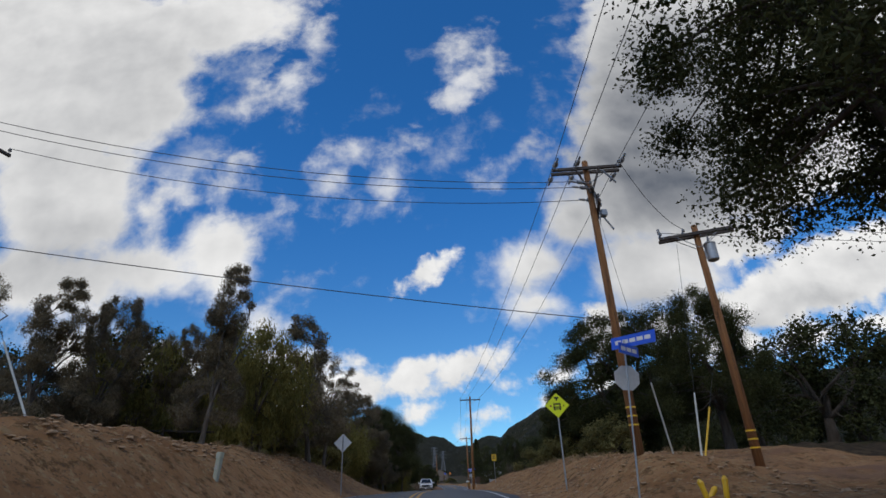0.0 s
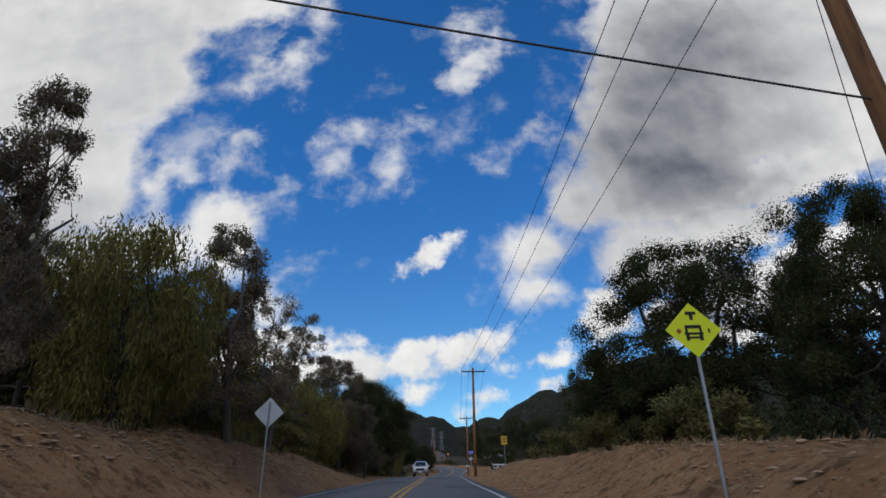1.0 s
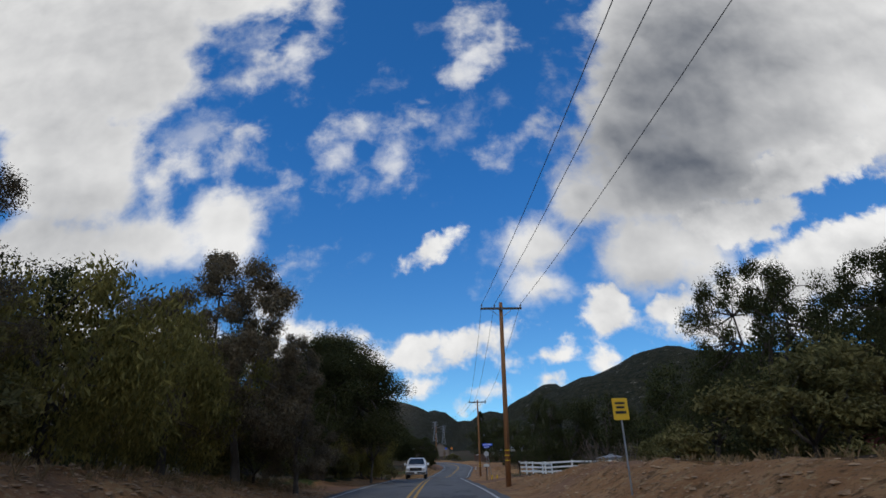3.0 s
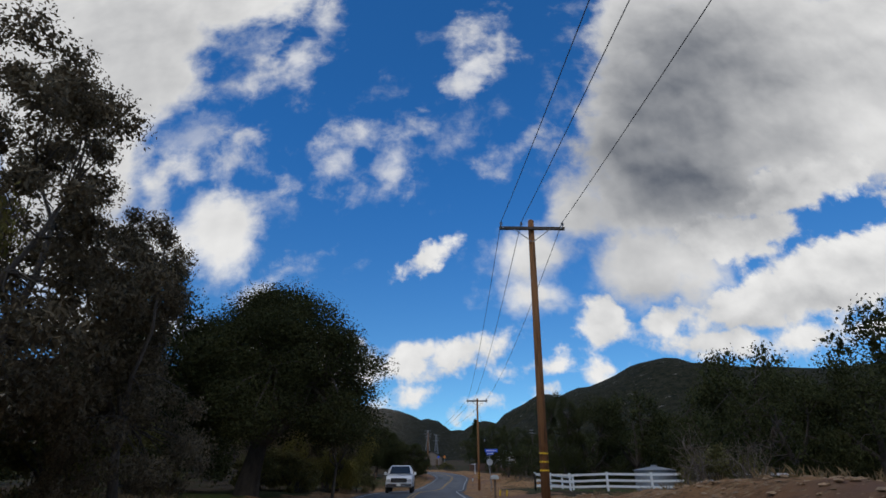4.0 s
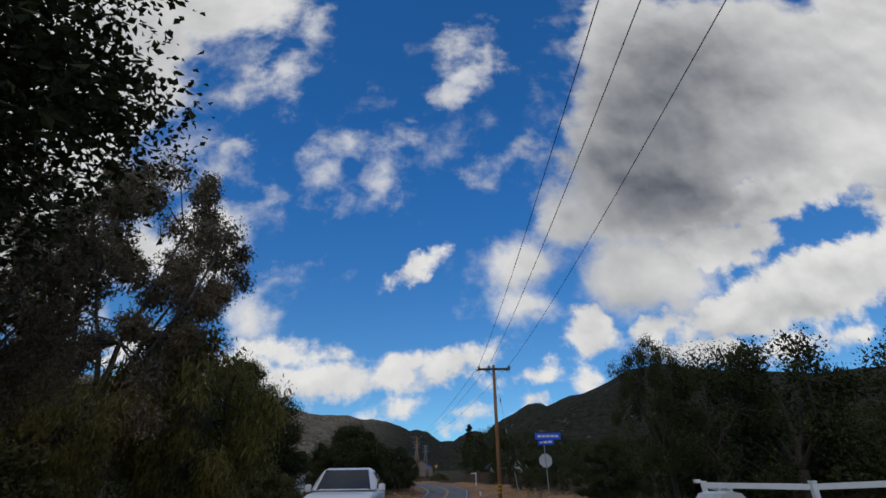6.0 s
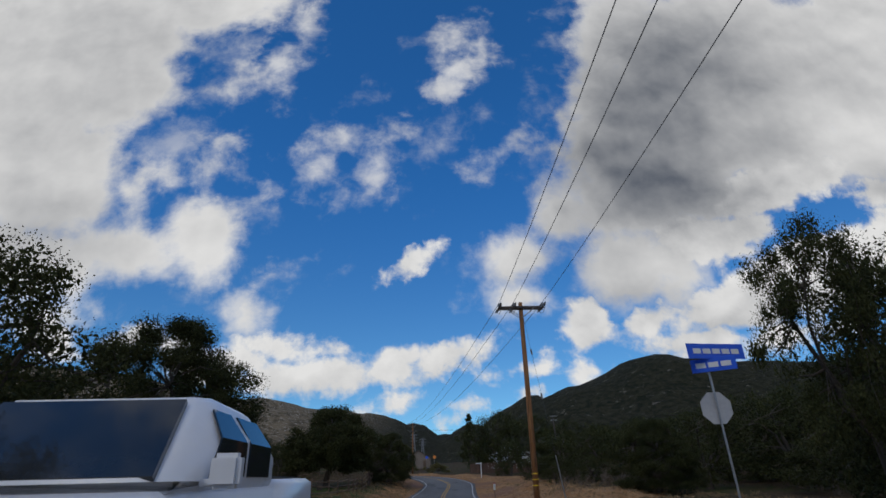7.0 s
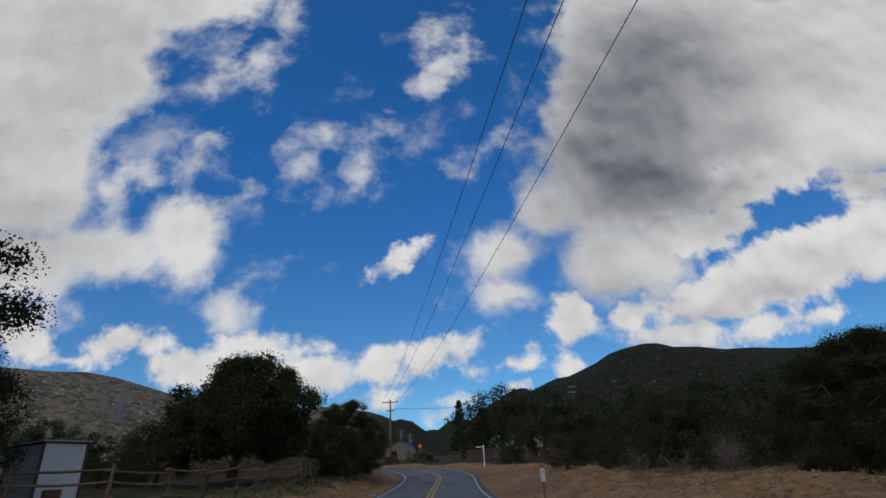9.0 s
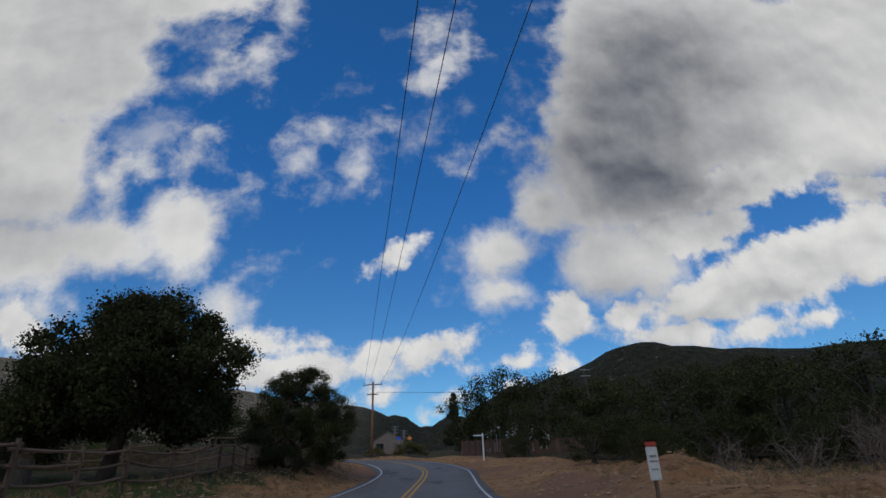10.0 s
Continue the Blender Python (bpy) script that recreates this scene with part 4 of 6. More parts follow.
WOOD_WEST = [
    ("gum_d", -7.3, 30.4, 9.4, 0.75), ("gum_d", -13.0, 28.6, 8.5, 0.9), ("gum_a", -20, 33, 10.5, 1), ("oak_b", -14.6, 36.5, 8.4, 0.9), ("gum_c", -11.2, 35.5, 8.2, 0.6), ("gum_c", -12.4, 31.0, 8.4, 0.7), ("willow", -12.8, 34.7, 8.0, 1), ("willow", -7.4, 35.6, 8.4, 0.75), ("willow", -9.8, 37.5, 9.4, 0.8),
    ("gum_d", -5.8, 39.8, 10.0, 1.02), ("gum_e", -6.5, 46.2, 9.6, 0.95), ("willow", -9.5, 45, 7.5, 1.1), ("oak_b", -13, 44, 8.5, 1), ("bush", -8.4, 42.5, 4.4, 1.1),
    ("gum_b", -8.0, 53, 7.0, 1), ("willow", -8.4, 56.5, 6.6, 1.1), ("willow", -8.0, 61, 6.4, 1), ("bush", -7.6, 51.5, 4.0, 1.1),
    ("gum_c", -7.2, 65.0, 9.8, 0.95), ("gum_c", -12.0, 66.5, 9.2, 0.9), ("gum_d", -5.4, 66.9, 6.9, 0.9), ("oak_b", -12.9, 80.6, 10.9, 0.75), ("gum_b", -15, 79.5, 10.0, 1),
    ("oak_a", -8.75, 83.0, 10.5, 1.17, 45), ("gum_e", -5.6, 87.5, 5.6, 1.1), ("bush", -7.6, 68, 3.0, 1), ("oak_b", -15.5, 88, 9.5, 1), ("gum_c", -10.6, 97.5, 12.2, 0.85), ("gum_b", -8.4, 99.0, 9.6, 0.7), ("willow", -7.6, 98.5, 6.3, 0.9), ("willow", -9.5, 94.5, 4.6, 0.9), ("gum_b", -14.5, 99, 10, 1),
    ("oak_b", -10.5, 107, 6.5, 0.9), ("bush", -7.2, 105, 2.2, 1), ("oak_g", -21.7, 136.2, 13.7, 1.12), ("bush", -6.6, 227, 5.0, 1.5), ("bush", -3.6, 229, 4.4, 1.3), ("oak_b", -18.6, 135.5, 6.0, 0.9), ("oak_b", -16.6, 137.2, 5.0, 1.0), ("oak_b", -16.0, 139.4, 5.4, 0.8), ("bush", -13.5, 122, 2.6, 1.1), ("bush", -16, 119, 3.0, 1.2), ("oak_b", -26, 126, 9, 1), ("oak_p", -12.8, 158.0, 9.3, 1.06), ("oak_b", -18.5, 160, 5.4, 1.1), ("oak_m", -25, 163, 5.0, 1.3), ("oak_m", -32, 160, 5.2, 1.3),
    ("oak_g", -6.6, 167.0, 7.2, 1.1), ("bush", -0.6, 199, 4.3, 1.5), ("willow", -18, 62, 9, 1), ("oak_b", -19, 50, 9, 1.1), ("oak_b", -20, 72, 9, 1.1), ("oak_b", -24, 98, 9, 1.1), ("oak_b", -24, 40, 8.5, 1.1), ("oak_b", -28, 30, 8, 1.1),
    ("oak_b", -12.5, 57.5, 7.5, 1), ("bush", -11.5, 93, 3, 1.2), ("bush", -9.5, 92.5, 2.6, 1), ("oak_b", -30, 112, 8.5, 1.1), ("oak_b", -62, 190, 9.5, 1.1), ("oak_b", -54, 197, 9.0, 1.1), ("oak_b", -47, 191, 9.6, 1.1), ("oak_b", -39, 199, 9.2, 1.1),
    ("oak_b", -32, 194, 9.6, 1.1), ("oak_b", -25, 204, 9.6, 1.1), ("oak_b", -17, 200, 9.0, 1.1), ("oak_b", -70, 180, 9.5, 1.1), ("oak_b", -36, 141, 8.5, 1.1), ("oak_b", -44, 150, 8.5, 1.1), ("oak_b", -13, 188, 7.2, 1.0)]
WOOD_EAST = [
    ("oak_m", 12.5, 171, 4.0, 1.5), ("oak_m", 16, 173, 4.2, 1.6), ("oak_m", 19.5, 168, 3.8, 1.5), ("oak_m", 23, 170.5, 4.4, 1.6), ("oak_m", 26, 164, 3.8, 1.5), ("oak_m", 30, 167, 4.4, 1.6), ("oak_m", 33, 159, 4.0, 1.6), ("oak_m", 38, 160, 4.6, 1.6), ("oak_m", 9.8, 187, 3.6, 1.3), ("oak_m", 28, 136, 3.6, 1.5), ("oak_m", 33, 128, 4.2, 1.6), ("oak_m", 27, 120, 4.4, 1.6), ("oak_m", 22, 116, 4.2, 1.5), ("oak_m", 16.5, 115, 3.8, 1.4), ("oak_m", -29, 158, 3.4, 1.5), ("oak_m", -22, 161, 3.2, 1.5),
    ("oak_d", 9.5, 14.4, 9.4, 1.0, 45), ("oak_c", 13.4, 45.0, 10.9, 1.02, 225), ("oak_f", 12.6, 49.5, 5.2, 1.2), ("oak_b", 11.3, 49.0, 7.0, 0.85), ("oak_b", 15.6, 52, 7.0, 0.9), ("oak_h", 13.2, 65, 9.0, 0.62), ("oak_h", 20.0, 66, 9.9, 0.8), ("oak_b", 16.3, 64, 7.0, 0.8), ("oak_b", 23.5, 67, 9.0, 0.9), ("oak_b", 11.6, 66.5, 4.6, 0.85), ("oak_b", 22, 91, 7.4, 0.8), ("oak_b", 26.8, 90, 8.3, 0.85), ("oak_b", 24.2, 98, 10.4, 0.92), ("oak_b", 24, 40, 8.0, 1.1), ("oak_c", 15.4, 37, 9.4, 0.8, 100), ("oak_b", 21.0, 38, 7.4, 1.1), ("bush", 10.2, 58.0, 3.6, 1.2), ("bush", 12.8, 60.5, 4.6, 1.0),
    ("oak_a", 25, 52, 9, 1), ("oak_b", 20, 76, 8.2, 0.9), ("oak_h", 27, 74, 9.0, 0.9), ("oak_b", 16, 70, 5.5, 1.1), ("oak_b", 33, 66, 9, 1.1), ("oak_b", 31, 40, 8.0, 1.2), ("bush", 10.5, 39.5, 3.2, 1.2),
    ("bush", 9.6, 47.5, 3.2, 1.1), ("bush", 10, 66, 2.6, 1), ("oak_b", 14.6, 111.6, 8.6, 0.85), ("oak_h", 12.0, 110.8, 8.9, 0.5), ("oak_b", 19.2, 111.6, 8.9, 0.9), ("oak_b", 25.5, 109, 9.0, 0.9),
    ("oak_b", 32, 108, 10, 1), ("bush", 17, 90, 2.8, 1.0), ("oak_b", 30, 92, 8, 1.0), ("oak_a", 38.0, 163, 10.4, 0.95), ("oak_b", 24, 167, 6.5, 1.2), ("oak_b", 38, 100, 9.5, 1.1),
    ("oak_b", 17.5, 178, 7.6, 1.2), ("oak_b", 25, 184, 9.2, 1.2), ("oak_b", 33, 186, 10.0, 1.2), ("oak_b", 42, 180, 11, 1.2), ("oak_a", 48, 166, 12, 1), ("oak_a", 12.5, 211, 14.2, 0.9), ("oak_b", 8.2, 214, 11.5, 1.0),
    ("oak_b", 18.5, 207, 13.0, 1.0), ("oak_b", 26, 208, 12, 1.1), ("oak_b", 12.2, 192, 7.6, 0.9), ("oak_b", 40, 145, 9.5, 1.2), ("oak_b", 46, 125, 10, 1.2), ("bush", 20, 160, 2.6, 1.3), ("bush", 27, 154, 2.4, 1.2),
    ("oak_g", 17.6, 141.8, 5.7, 1.25), ("oak_b", 26, 150.8, 7.2, 1.15), ("oak_b", 32, 146, 8.2, 1.2), ("oak_b", 38, 155, 8.5, 1.1), ("oak_b", 22, 173, 7.6, 1.1), ("oak_b", 30, 177, 9, 1.1), ("oak_b", 43, 166, 9.5, 1.1), ("oak_b", 52, 150, 10, 1.2), ("oak_b", 58, 134, 10, 1.2),
    ("oak_b", 46, 140, 9, 1.1), ("oak_b", 52, 112, 9.5, 1.2), ("bush", 23, 147, 2.4, 1.3), ("bush", 31, 142, 2.6, 1.3), ("bush", 14, 165, 2.8, 1.2),
    ("pine", 20.6, 262, 19, 0.8), ("pine", 12.4, 322, 27, 1.0), ("pine", 23.5, 262, 15, 0.8)]
for key, x, y, top, wide, *turn in WOOD_WEST + WOOD_EAST:
    if key in ("oak_a", "oak_b") and (abs(x) > 17.5 or y > 140):
        key = "oak_m"
    if key == "bush" and x > 12 and y > 100:   # low dark growth under the oaks
        key = "oak_m"
    plant(key, x, y, top, wide, *turn)
rw = random.Random(5)
for i in range(70):   # woods along the valley floor
    side = -1 if i % 2 else 1
    y = rw.uniform(120, 520)
    x = side * rw.uniform(34, 60 + (y - 100) * 0.55) if y < 230 else side * rw.uniform(10, 60 + y * 0.5)
    if side < 0 and y < 260:
        x -= 22
    plant("far_oak", x, y, ground_at(x, y) + rw.uniform(6.5, 9.5), rw.uniform(0.9, 1.3))
for key in FOREST:   # the patterns that were copied
    for o in [FOREST[key][0], *FOREST[key][0].children]:
        bpy.data.objects.remove(o)


# ---- utility poles and cables ----
def insulator(bm, x, y, z, s=1.0):
    lathe(bm, [(0.018 * s, 0), (0.018 * s, 0.10 * s), (0.06 * s, 0.11 * s), (0.075 * s, 0.16 * s), (0.04 * s, 0.18 * s), (0.065 * s, 0.21 * s), (0.03 * s, 0.26 * s)], 8, (x, y, z))


def utility_pole(x, y, top, arms, turn=0.0, bands=3, label="", foot=None, lean=0.0, girth=0.86, first_band=1.28):
    """arms: list of (height below the top, length, turn). Returns the ends of the cables by arm."""
    g = ground_at(x, y) if foot is None else foot
    h = top - g
    root = thing("utility_pole", label, "utility pole", pose(x, y, g, 0, lean, turn), group="utility poles along the road")
    bm = bmesh.new()
    tube(bm, [(0, 0, -0.5), (0, 0, h * 0.5), (0, 0, h - 0.03), (0, 0, h)], [0.17 * girth, 0.15 * girth, 0.125 * girth, 0.10 * girth], 14)
    part("pole_shaft", bm, M["pole"], root, smooth=True)
    ends = []
    for drop, length, at, *rest in arms:
        side, stout = rest if rest else (-1, False)
        m = pose(0, 0, h - drop, 0, 0, at)
        bm = bmesh.new()
        box(bm, 0, side * 0.17, 0, length, 0.095, 0.12, m, 0.012)
        arm = part("crossarm", bm, M["arm"], root)
        for s in (-1, 1):
            bm = bmesh.new()
            tube(bm, [m @ Vector((s * length * (0.17 if stout else 0.28), side * 0.20, -0.03)), m @ Vector((s * 0.02, side * 0.16, -1.05 if stout else -0.55))], 0.042 if stout else 0.015, 6)
            part("brace", bm, M["arm"] if stout else M["galvanised"], root)
        for u in (-0.44, 0.44):
            bm = bmesh.new()
            p = m @ Vector((u * length, side * 0.225, 0))
            box(bm, p.x, p.y, p.z, 0.05, 0.03, 0.05, None, 0.006)
            part("bolt_plate", bm, M["galvanised"], arm)
        row = []
        for u in (-0.47, -0.16 if length > 2.2 else -0.2, 0.47):
            bm = bmesh.new()
            p = m @ Vector((u * length, side * 0.17, 0.055))
            insulator(bm, p.x, p.y, p.z, 0.8)
            part("insulator", bm, M["porcelain"], arm)
            row.append(root.matrix_world @ Vector((p.x, p.y, p.z + 0.2)))
        ends.append(row)
    for i in range(7):   # checks in the timber
        bm = bmesh.new()
        a = i * 2.4
        z = h * (0.15 + 0.12 * i)
        r = (0.165 - 0.04 * z / h) * girth
        box(bm, r * math.cos(a), r * math.sin(a), z, 0.012, 0.012, 0.5 + 0.1 * (i % 3), None, 0.003)
        part("drying_crack", bm, M["bark"], root, "dark drying crack in the timber")
    for i in range(bands):
        bm = bmesh.new()
        lathe(bm, [(0.168 * girth, 0), (0.174 * girth, 0.005), (0.174 * girth, 0.045), (0.168 * girth, 0.05)], 14, (0, 0, first_band + i * 0.25))
        part("marker_band", bm, M["amber_sign"], root, "yellow reflective band")
    return root, ends


def cable(points, sag, radius=0.012, name="overhead_cable", label="thin black overhead cable strung between poles"):
    a, b = (Vector(p) for p in points)
    bm = bmesh.new()
    n = 24
    tube(bm, [a.lerp(b, i / n) - Vector((0, 0, sag * 4 * (i / n) * (1 - i / n))) for i in range(n + 1)], radius, 5)
    me = bpy.data.meshes.new(name)
    bm.to_mesh(me)
    bm.free()
    me.materials.append(M["wire"])
    return tagged(new(name, me), label, "cable", group="overhead cables")


pole_a, ends_a = utility_pole(7.5, 26.25, 10.85, [(0.40, 2.5, -6, -1, True), (1.55, 1.5, 60), (0.36, 2.5, -6, 1, False), (2.05, 1.4, 75)], 4, label="tall brown wooden utility pole with stacked crossarms on a soil mound", first_band=0.85)
pole_b_, ends_b = utility_pole(3.84, 74.0, 10.25, [(0.42, 2.45, 0)], 0, lean=1.0, label="brown wooden utility pole with one crossarm beside the road")
pole_c, ends_c = utility_pole(4.12, 122.0, 10.0, [(0.32, 2.45, 0, -1, False), (0.30, 2.45, 0, 1, False)], 0, label="wooden utility pole with a double crossarm and guy cable")
pole_d, ends_d = utility_pole(-5.2, 201, 11.7, [(0.4, 2.45, 0), (1.6, 1.4, 0)], -12, label="distant wooden utility pole at the bend of the road", bands=0)
pole_e, ends_e = utility_pole(11.5, 27.5, 8.6, [(0.40, 2.6, -14, -1, False), (0.38, 2.6, -14, 1, False)], -4, label="shorter leaning wooden utility pole with a transformer", bands=3, first_band=0.5)
pole_w, ends_w = utility_pole(-12.9, 23.1, 11.3, [(0.4, 2.4, 75)], 0, label="wooden utility pole on the soil bank across the road", bands=0)
pole_s, ends_s = utility_pole(6.5, -26, 9.5, [(0.4, 2.4, 0)], 0, label="wooden utility pole behind the junction", bands=0)
for p, q, sag in ((ends_a, ends_b, 0.9), (ends_b, ends_c, 0.8), (ends_c, ends_d, 1.3), (ends_s, ends_a, 0.9)):
    for i in range(3):
        cable((p[0][i], q[0][i]), sag)
for i in range(3):
    cable((ends_a[1][i], ends_w[0][i]), 0.9)
    cable((ends_a[0][2], ends_e[0][i]) if i == 1 else (ends_e[0][i], Vector((60, 36 + i, 9.5))), 0.5)
for i in range(2):   # side span across the road at the bend
    cable((ends_d[1][i * 2], Vector((48, 214 + i, 12.4))), 0.5)
cable((Vector((7.4, 26.2, 4.72)), Vector((-12.8, 23.1, 7.3))), 0.15, 0.015)


def strain(a, b, name_parent, drop=0.24):
    """A dead-ended cable: link, ribbed strain insulator and clamp."""
    a, b = Vector(a) - Vector((0, 0, drop)), Vector(b)
    d = (b - a).normalized()
    rows = []
    bm = bmesh.new()
    tube(bm, [a, a + d * 0.24], 0.018, 6)
    rows.append(("strain_link", bm, "galvanised"))
    bm = bmesh.new()
    prof = [(0.24, 0.03), (0.26, 0.075), (0.30, 0.04), (0.33, 0.085), (0.37, 0.045), (0.40, 0.085), (0.44, 0.045), (0.47, 0.075), (0.50, 0.03)]
    tube(bm, [a + d * t for t, r in prof], [r for t, r in prof], 10)
    rows.append(("strain_insulator", bm, "porcelain"))
    bm = bmesh.new()
    tube(bm, [a + d * 0.50, a + d * 0.56, a + d * 0.74, a + d * 0.80], [0.02, 0.045, 0.04, 0.014], 7)
    rows.append(("clamp", bm, "galvanised"))
    for nm, bm, mat in rows:
        ob = part(nm, bm, M[mat], name_parent)
        ob.matrix_parent_inverse = name_parent.matrix_world.inverted()
    return a + d * 0.62


def jumper(p, q, root):
    """A slack loop of cable from clamp to clamp."""
    bm = bmesh.new()
    tube(bm, [p.lerp(q, i / 8) + Vector((0.05, 0, -0.30 * math.sin(math.pi * i / 8))) for i in range(9)], 0.011, 5)
    ob = part("jumper_cable", bm, M["wire"], root)
    ob.matrix_parent_inverse = root.matrix_world.inverted()


bpy.context.view_layer.update()
far_ends = [Vector((60, 36 + i, 9.5)) for i in range(3)]
for i in range(3):
    jumper(strain(ends_c[0][i], ends_b[0][i], pole_c), strain(ends_c[1][i], ends_d[0][i], pole_c), pole_c)
    strain(ends_a[0][i], ends_s[0][i], pole_a)
    strain(ends_a[2][i], ends_b[0][i], pole_a)
    strain(ends_a[1][i], ends_w[0][i], pole_a, 0.1)
    strain(ends_e[0][i], far_ends[i], pole_e)
for i, u in enumerate((-1, 1)):   # cut-out switches hung from the shorter pole's arm
    p = ends_e[1][0 if u < 0 else 2]
    bm = bmesh.new()
    lathe(bm, [(0.03, 0), (0.06, 0.04), (0.04, 0.08), (0.065, 0.12), (0.04, 0.16), (0.06, 0.20), (0.03, 0.24)], 9, (p.x + 0.05 * u, p.y - 0.1, p.z + 0.02))
    ob = part("cutout_switch", bm, M["sign_back"], pole_e, "pale grey cut-out switch")
    ob.matrix_parent_inverse = pole_e.matrix_world.inverted()

# transformer on the shorter pole
bm = bmesh.new()
lathe(bm, [(0.17, 0), (0.20, 0.03), (0.20, 0.62), (0.215, 0.63), (0.215, 0.67), (0.12, 0.72)], 18, (0.36, -0.02, 6.85))
can = part("transformer_can", bm, M["galvanised"], pole_e, "grey steel transformer can", smooth=False)
bm = bmesh.new()
lathe(bm, [(0.03, 0), (0.05, 0.05), (0.03, 0.1), (0.05, 0.15), (0.03, 0.2), (0.02, 0.26)], 8, (0.36, -0.02, 7.56))
part("bushing", bm, M["porcelain"], can)
bm = bmesh.new()
box(bm, 0.16, 0, 7.1, 0.1, 0.08, 0.3, None, 0.01)
part("bracket", bm, M["galvanised"], can)
# small switch box and hardware on the tall pole
bm = bmesh.new()
box(bm, 0.30, -0.1, 7.95, 0.22, 0.22, 0.24, None, 0.02)
part("switch_box", bm, M["galvanised"], pole_a)
bm = bmesh.new()
tube(bm, [(0.28, -0.1, 7.8), (0.55, -0.12, 7.3)], 0.03, 6)
part("fuse_holder", bm, M["porcelain"], pole_a)
bm = bmesh.new()
tube(bm, [(0.5, -0.2, 9.7), (0.9, -0.3, 9.1)], 0.035, 6)
part("fuse_holder", bm, M["porcelain"], pole_a)


def guy(anchor, top, guard, mat, label, insulators=()):
    a, b = Vector(anchor), Vector(top)
    a.z = ground_at(a.x, a.y)
    root = thing("guy_cable", label, "guy cable", pose(*a), group="guy cables")
    d = (b - a).normalized()
    bm = bmesh.new()
    tube(bm, [Vector(), b - a], 0.007, 5)
    part("strand", bm, M["wire"], root)
    bm = bmesh.new()
    tube(bm, [d * 0.15, d * (0.15 + guard)], [0.032, 0.028], 8)
    part("guard", bm, M[mat], root, "plastic guard sleeve round the strand")
    bm = bmesh.new()
    tube(bm, [d * -0.3, d * 0.2], 0.014, 6)
    part("anchor_rod", bm, M["galvanised"], root)
    for f in insulators:
        p = (b - a) * f
        bm = bmesh.new()
        tube(bm, [p - d * 0.16, p - d * 0.12, p + d * 0.12, p + d * 0.16], [0.012, 0.045, 0.045, 0.012], 8)
        part("guy_insulator", bm, M["porcelain"], root, "dark ceramic guy insulator")
    return root


guy((9.76, 29.6, 0), (7.55, 26.3, 9.6), 2.5, "white_plastic", "guy cable with a white guard anchored in the soil mound")
guy((9.57, 27.0, 0), (10.75, 27.6, 7.9), 1.9, "white_plastic", "upright guy cable with a white guard beside the poles")
guy((9.60, 26.9, 0), (10.6, 27.1, 3.1), 1.5, "amber_sign", "guy cable with a yellow guard beside the poles")
guy((5.72, 122.9, 0), (4.2, 122.1, 9.5), 2.4, "galvanised", "guy cable with a grey guard beside the road pole", (0.55, 0.78))
guy((-8.7, 24.1, 0), (-12.75, 23.15, 9.3), 3.0, "white_plastic", "guy cable with a white guard on the west soil bank")


# ---- signs ----
def bars(thing_, rows, mat, y=-0.004):
    """Plain bars in place of writing: x, z, width, height."""
    for x, z, w, h in rows:
        bm = bmesh.new()
        box(bm, x, y, z, w, 0.004, h)
        part("lettering", bm, mat, thing_)


def post(bm, x, y, z0, z1, r=0.03):
    tube(bm, [(x, y, z0), (x, y, z1)], r, 8)


def ngon(n, r, turn=0.0):
    return [(r * math.cos(turn + k * math.tau / n), r * math.sin(turn + k * math.tau / n)) for k in range(n)]


def street_sign(x, y, stop_z, blade_z, blade_len, lean=0.0, label="", turns=(12, -28)):
    g = ground_at(x, y)
    root = thing("street_sign", label, "street sign", pose(x, y, g, 0, lean, 0), group="street name signs on stop sign posts")
    bm = bmesh.new()
    post(bm, 0, 0.0, -0.3, blade_z - g + 0.1, 0.019)
    part("post", bm, M["galvanised"], root)
    # octagon seen from its back
    bm = bmesh.new()
    plate(bm, ngon(8, 0.275, math.pi / 8), 0.004)
    o = part("stop_plate", bm, M["sign_back"], root, "bare aluminium back of a stop sign")
    o.location = (0, 0.04, stop_z - g)
    bm = bmesh.new()
    plate(bm, ngon(8, 0.267, math.pi / 8), 0.003)
    f = part("stop_face", bm, M["red"], o)
    f.location = (0, 0.007, 0)
    for i, (dz, ln, turn) in enumerate(((0.10, blade_len, turns[0]), (-0.13, blade_len * 0.62, turns[1]))):
        bm = bmesh.new()
        box(bm, 0, 0, 0, ln, 0.012, 0.26 if i == 0 else 0.22, None, 0.003)
        b = part("name_blade", bm, M["blue_sign"], root, "blue street name blade")
        b.location, b.rotation_euler = (0.05 + 0.12 * (1 - i), -0.06 - 0.04 * i, blade_z - g + dz), (0, 0, radians(turn))
        n = 5 if i == 0 else 3
        bars(b, [(-ln * 0.42 + ln * 0.84 * (k + 0.5) / n, 0, ln * 0.84 / n * 0.8, 0.085) for k in range(n)], M["white_sign"], -0.009)
    return root


street_sign(5.66, 21.07, 1.97, 2.66, 1.08, 5.0, "blue street name sign over a bare stop sign back", (-52, 38))
street_sign(4.25, 104.3, 2.36, 3.18, 1.12, -1.0, "blue street name blades over a stop sign near trees")


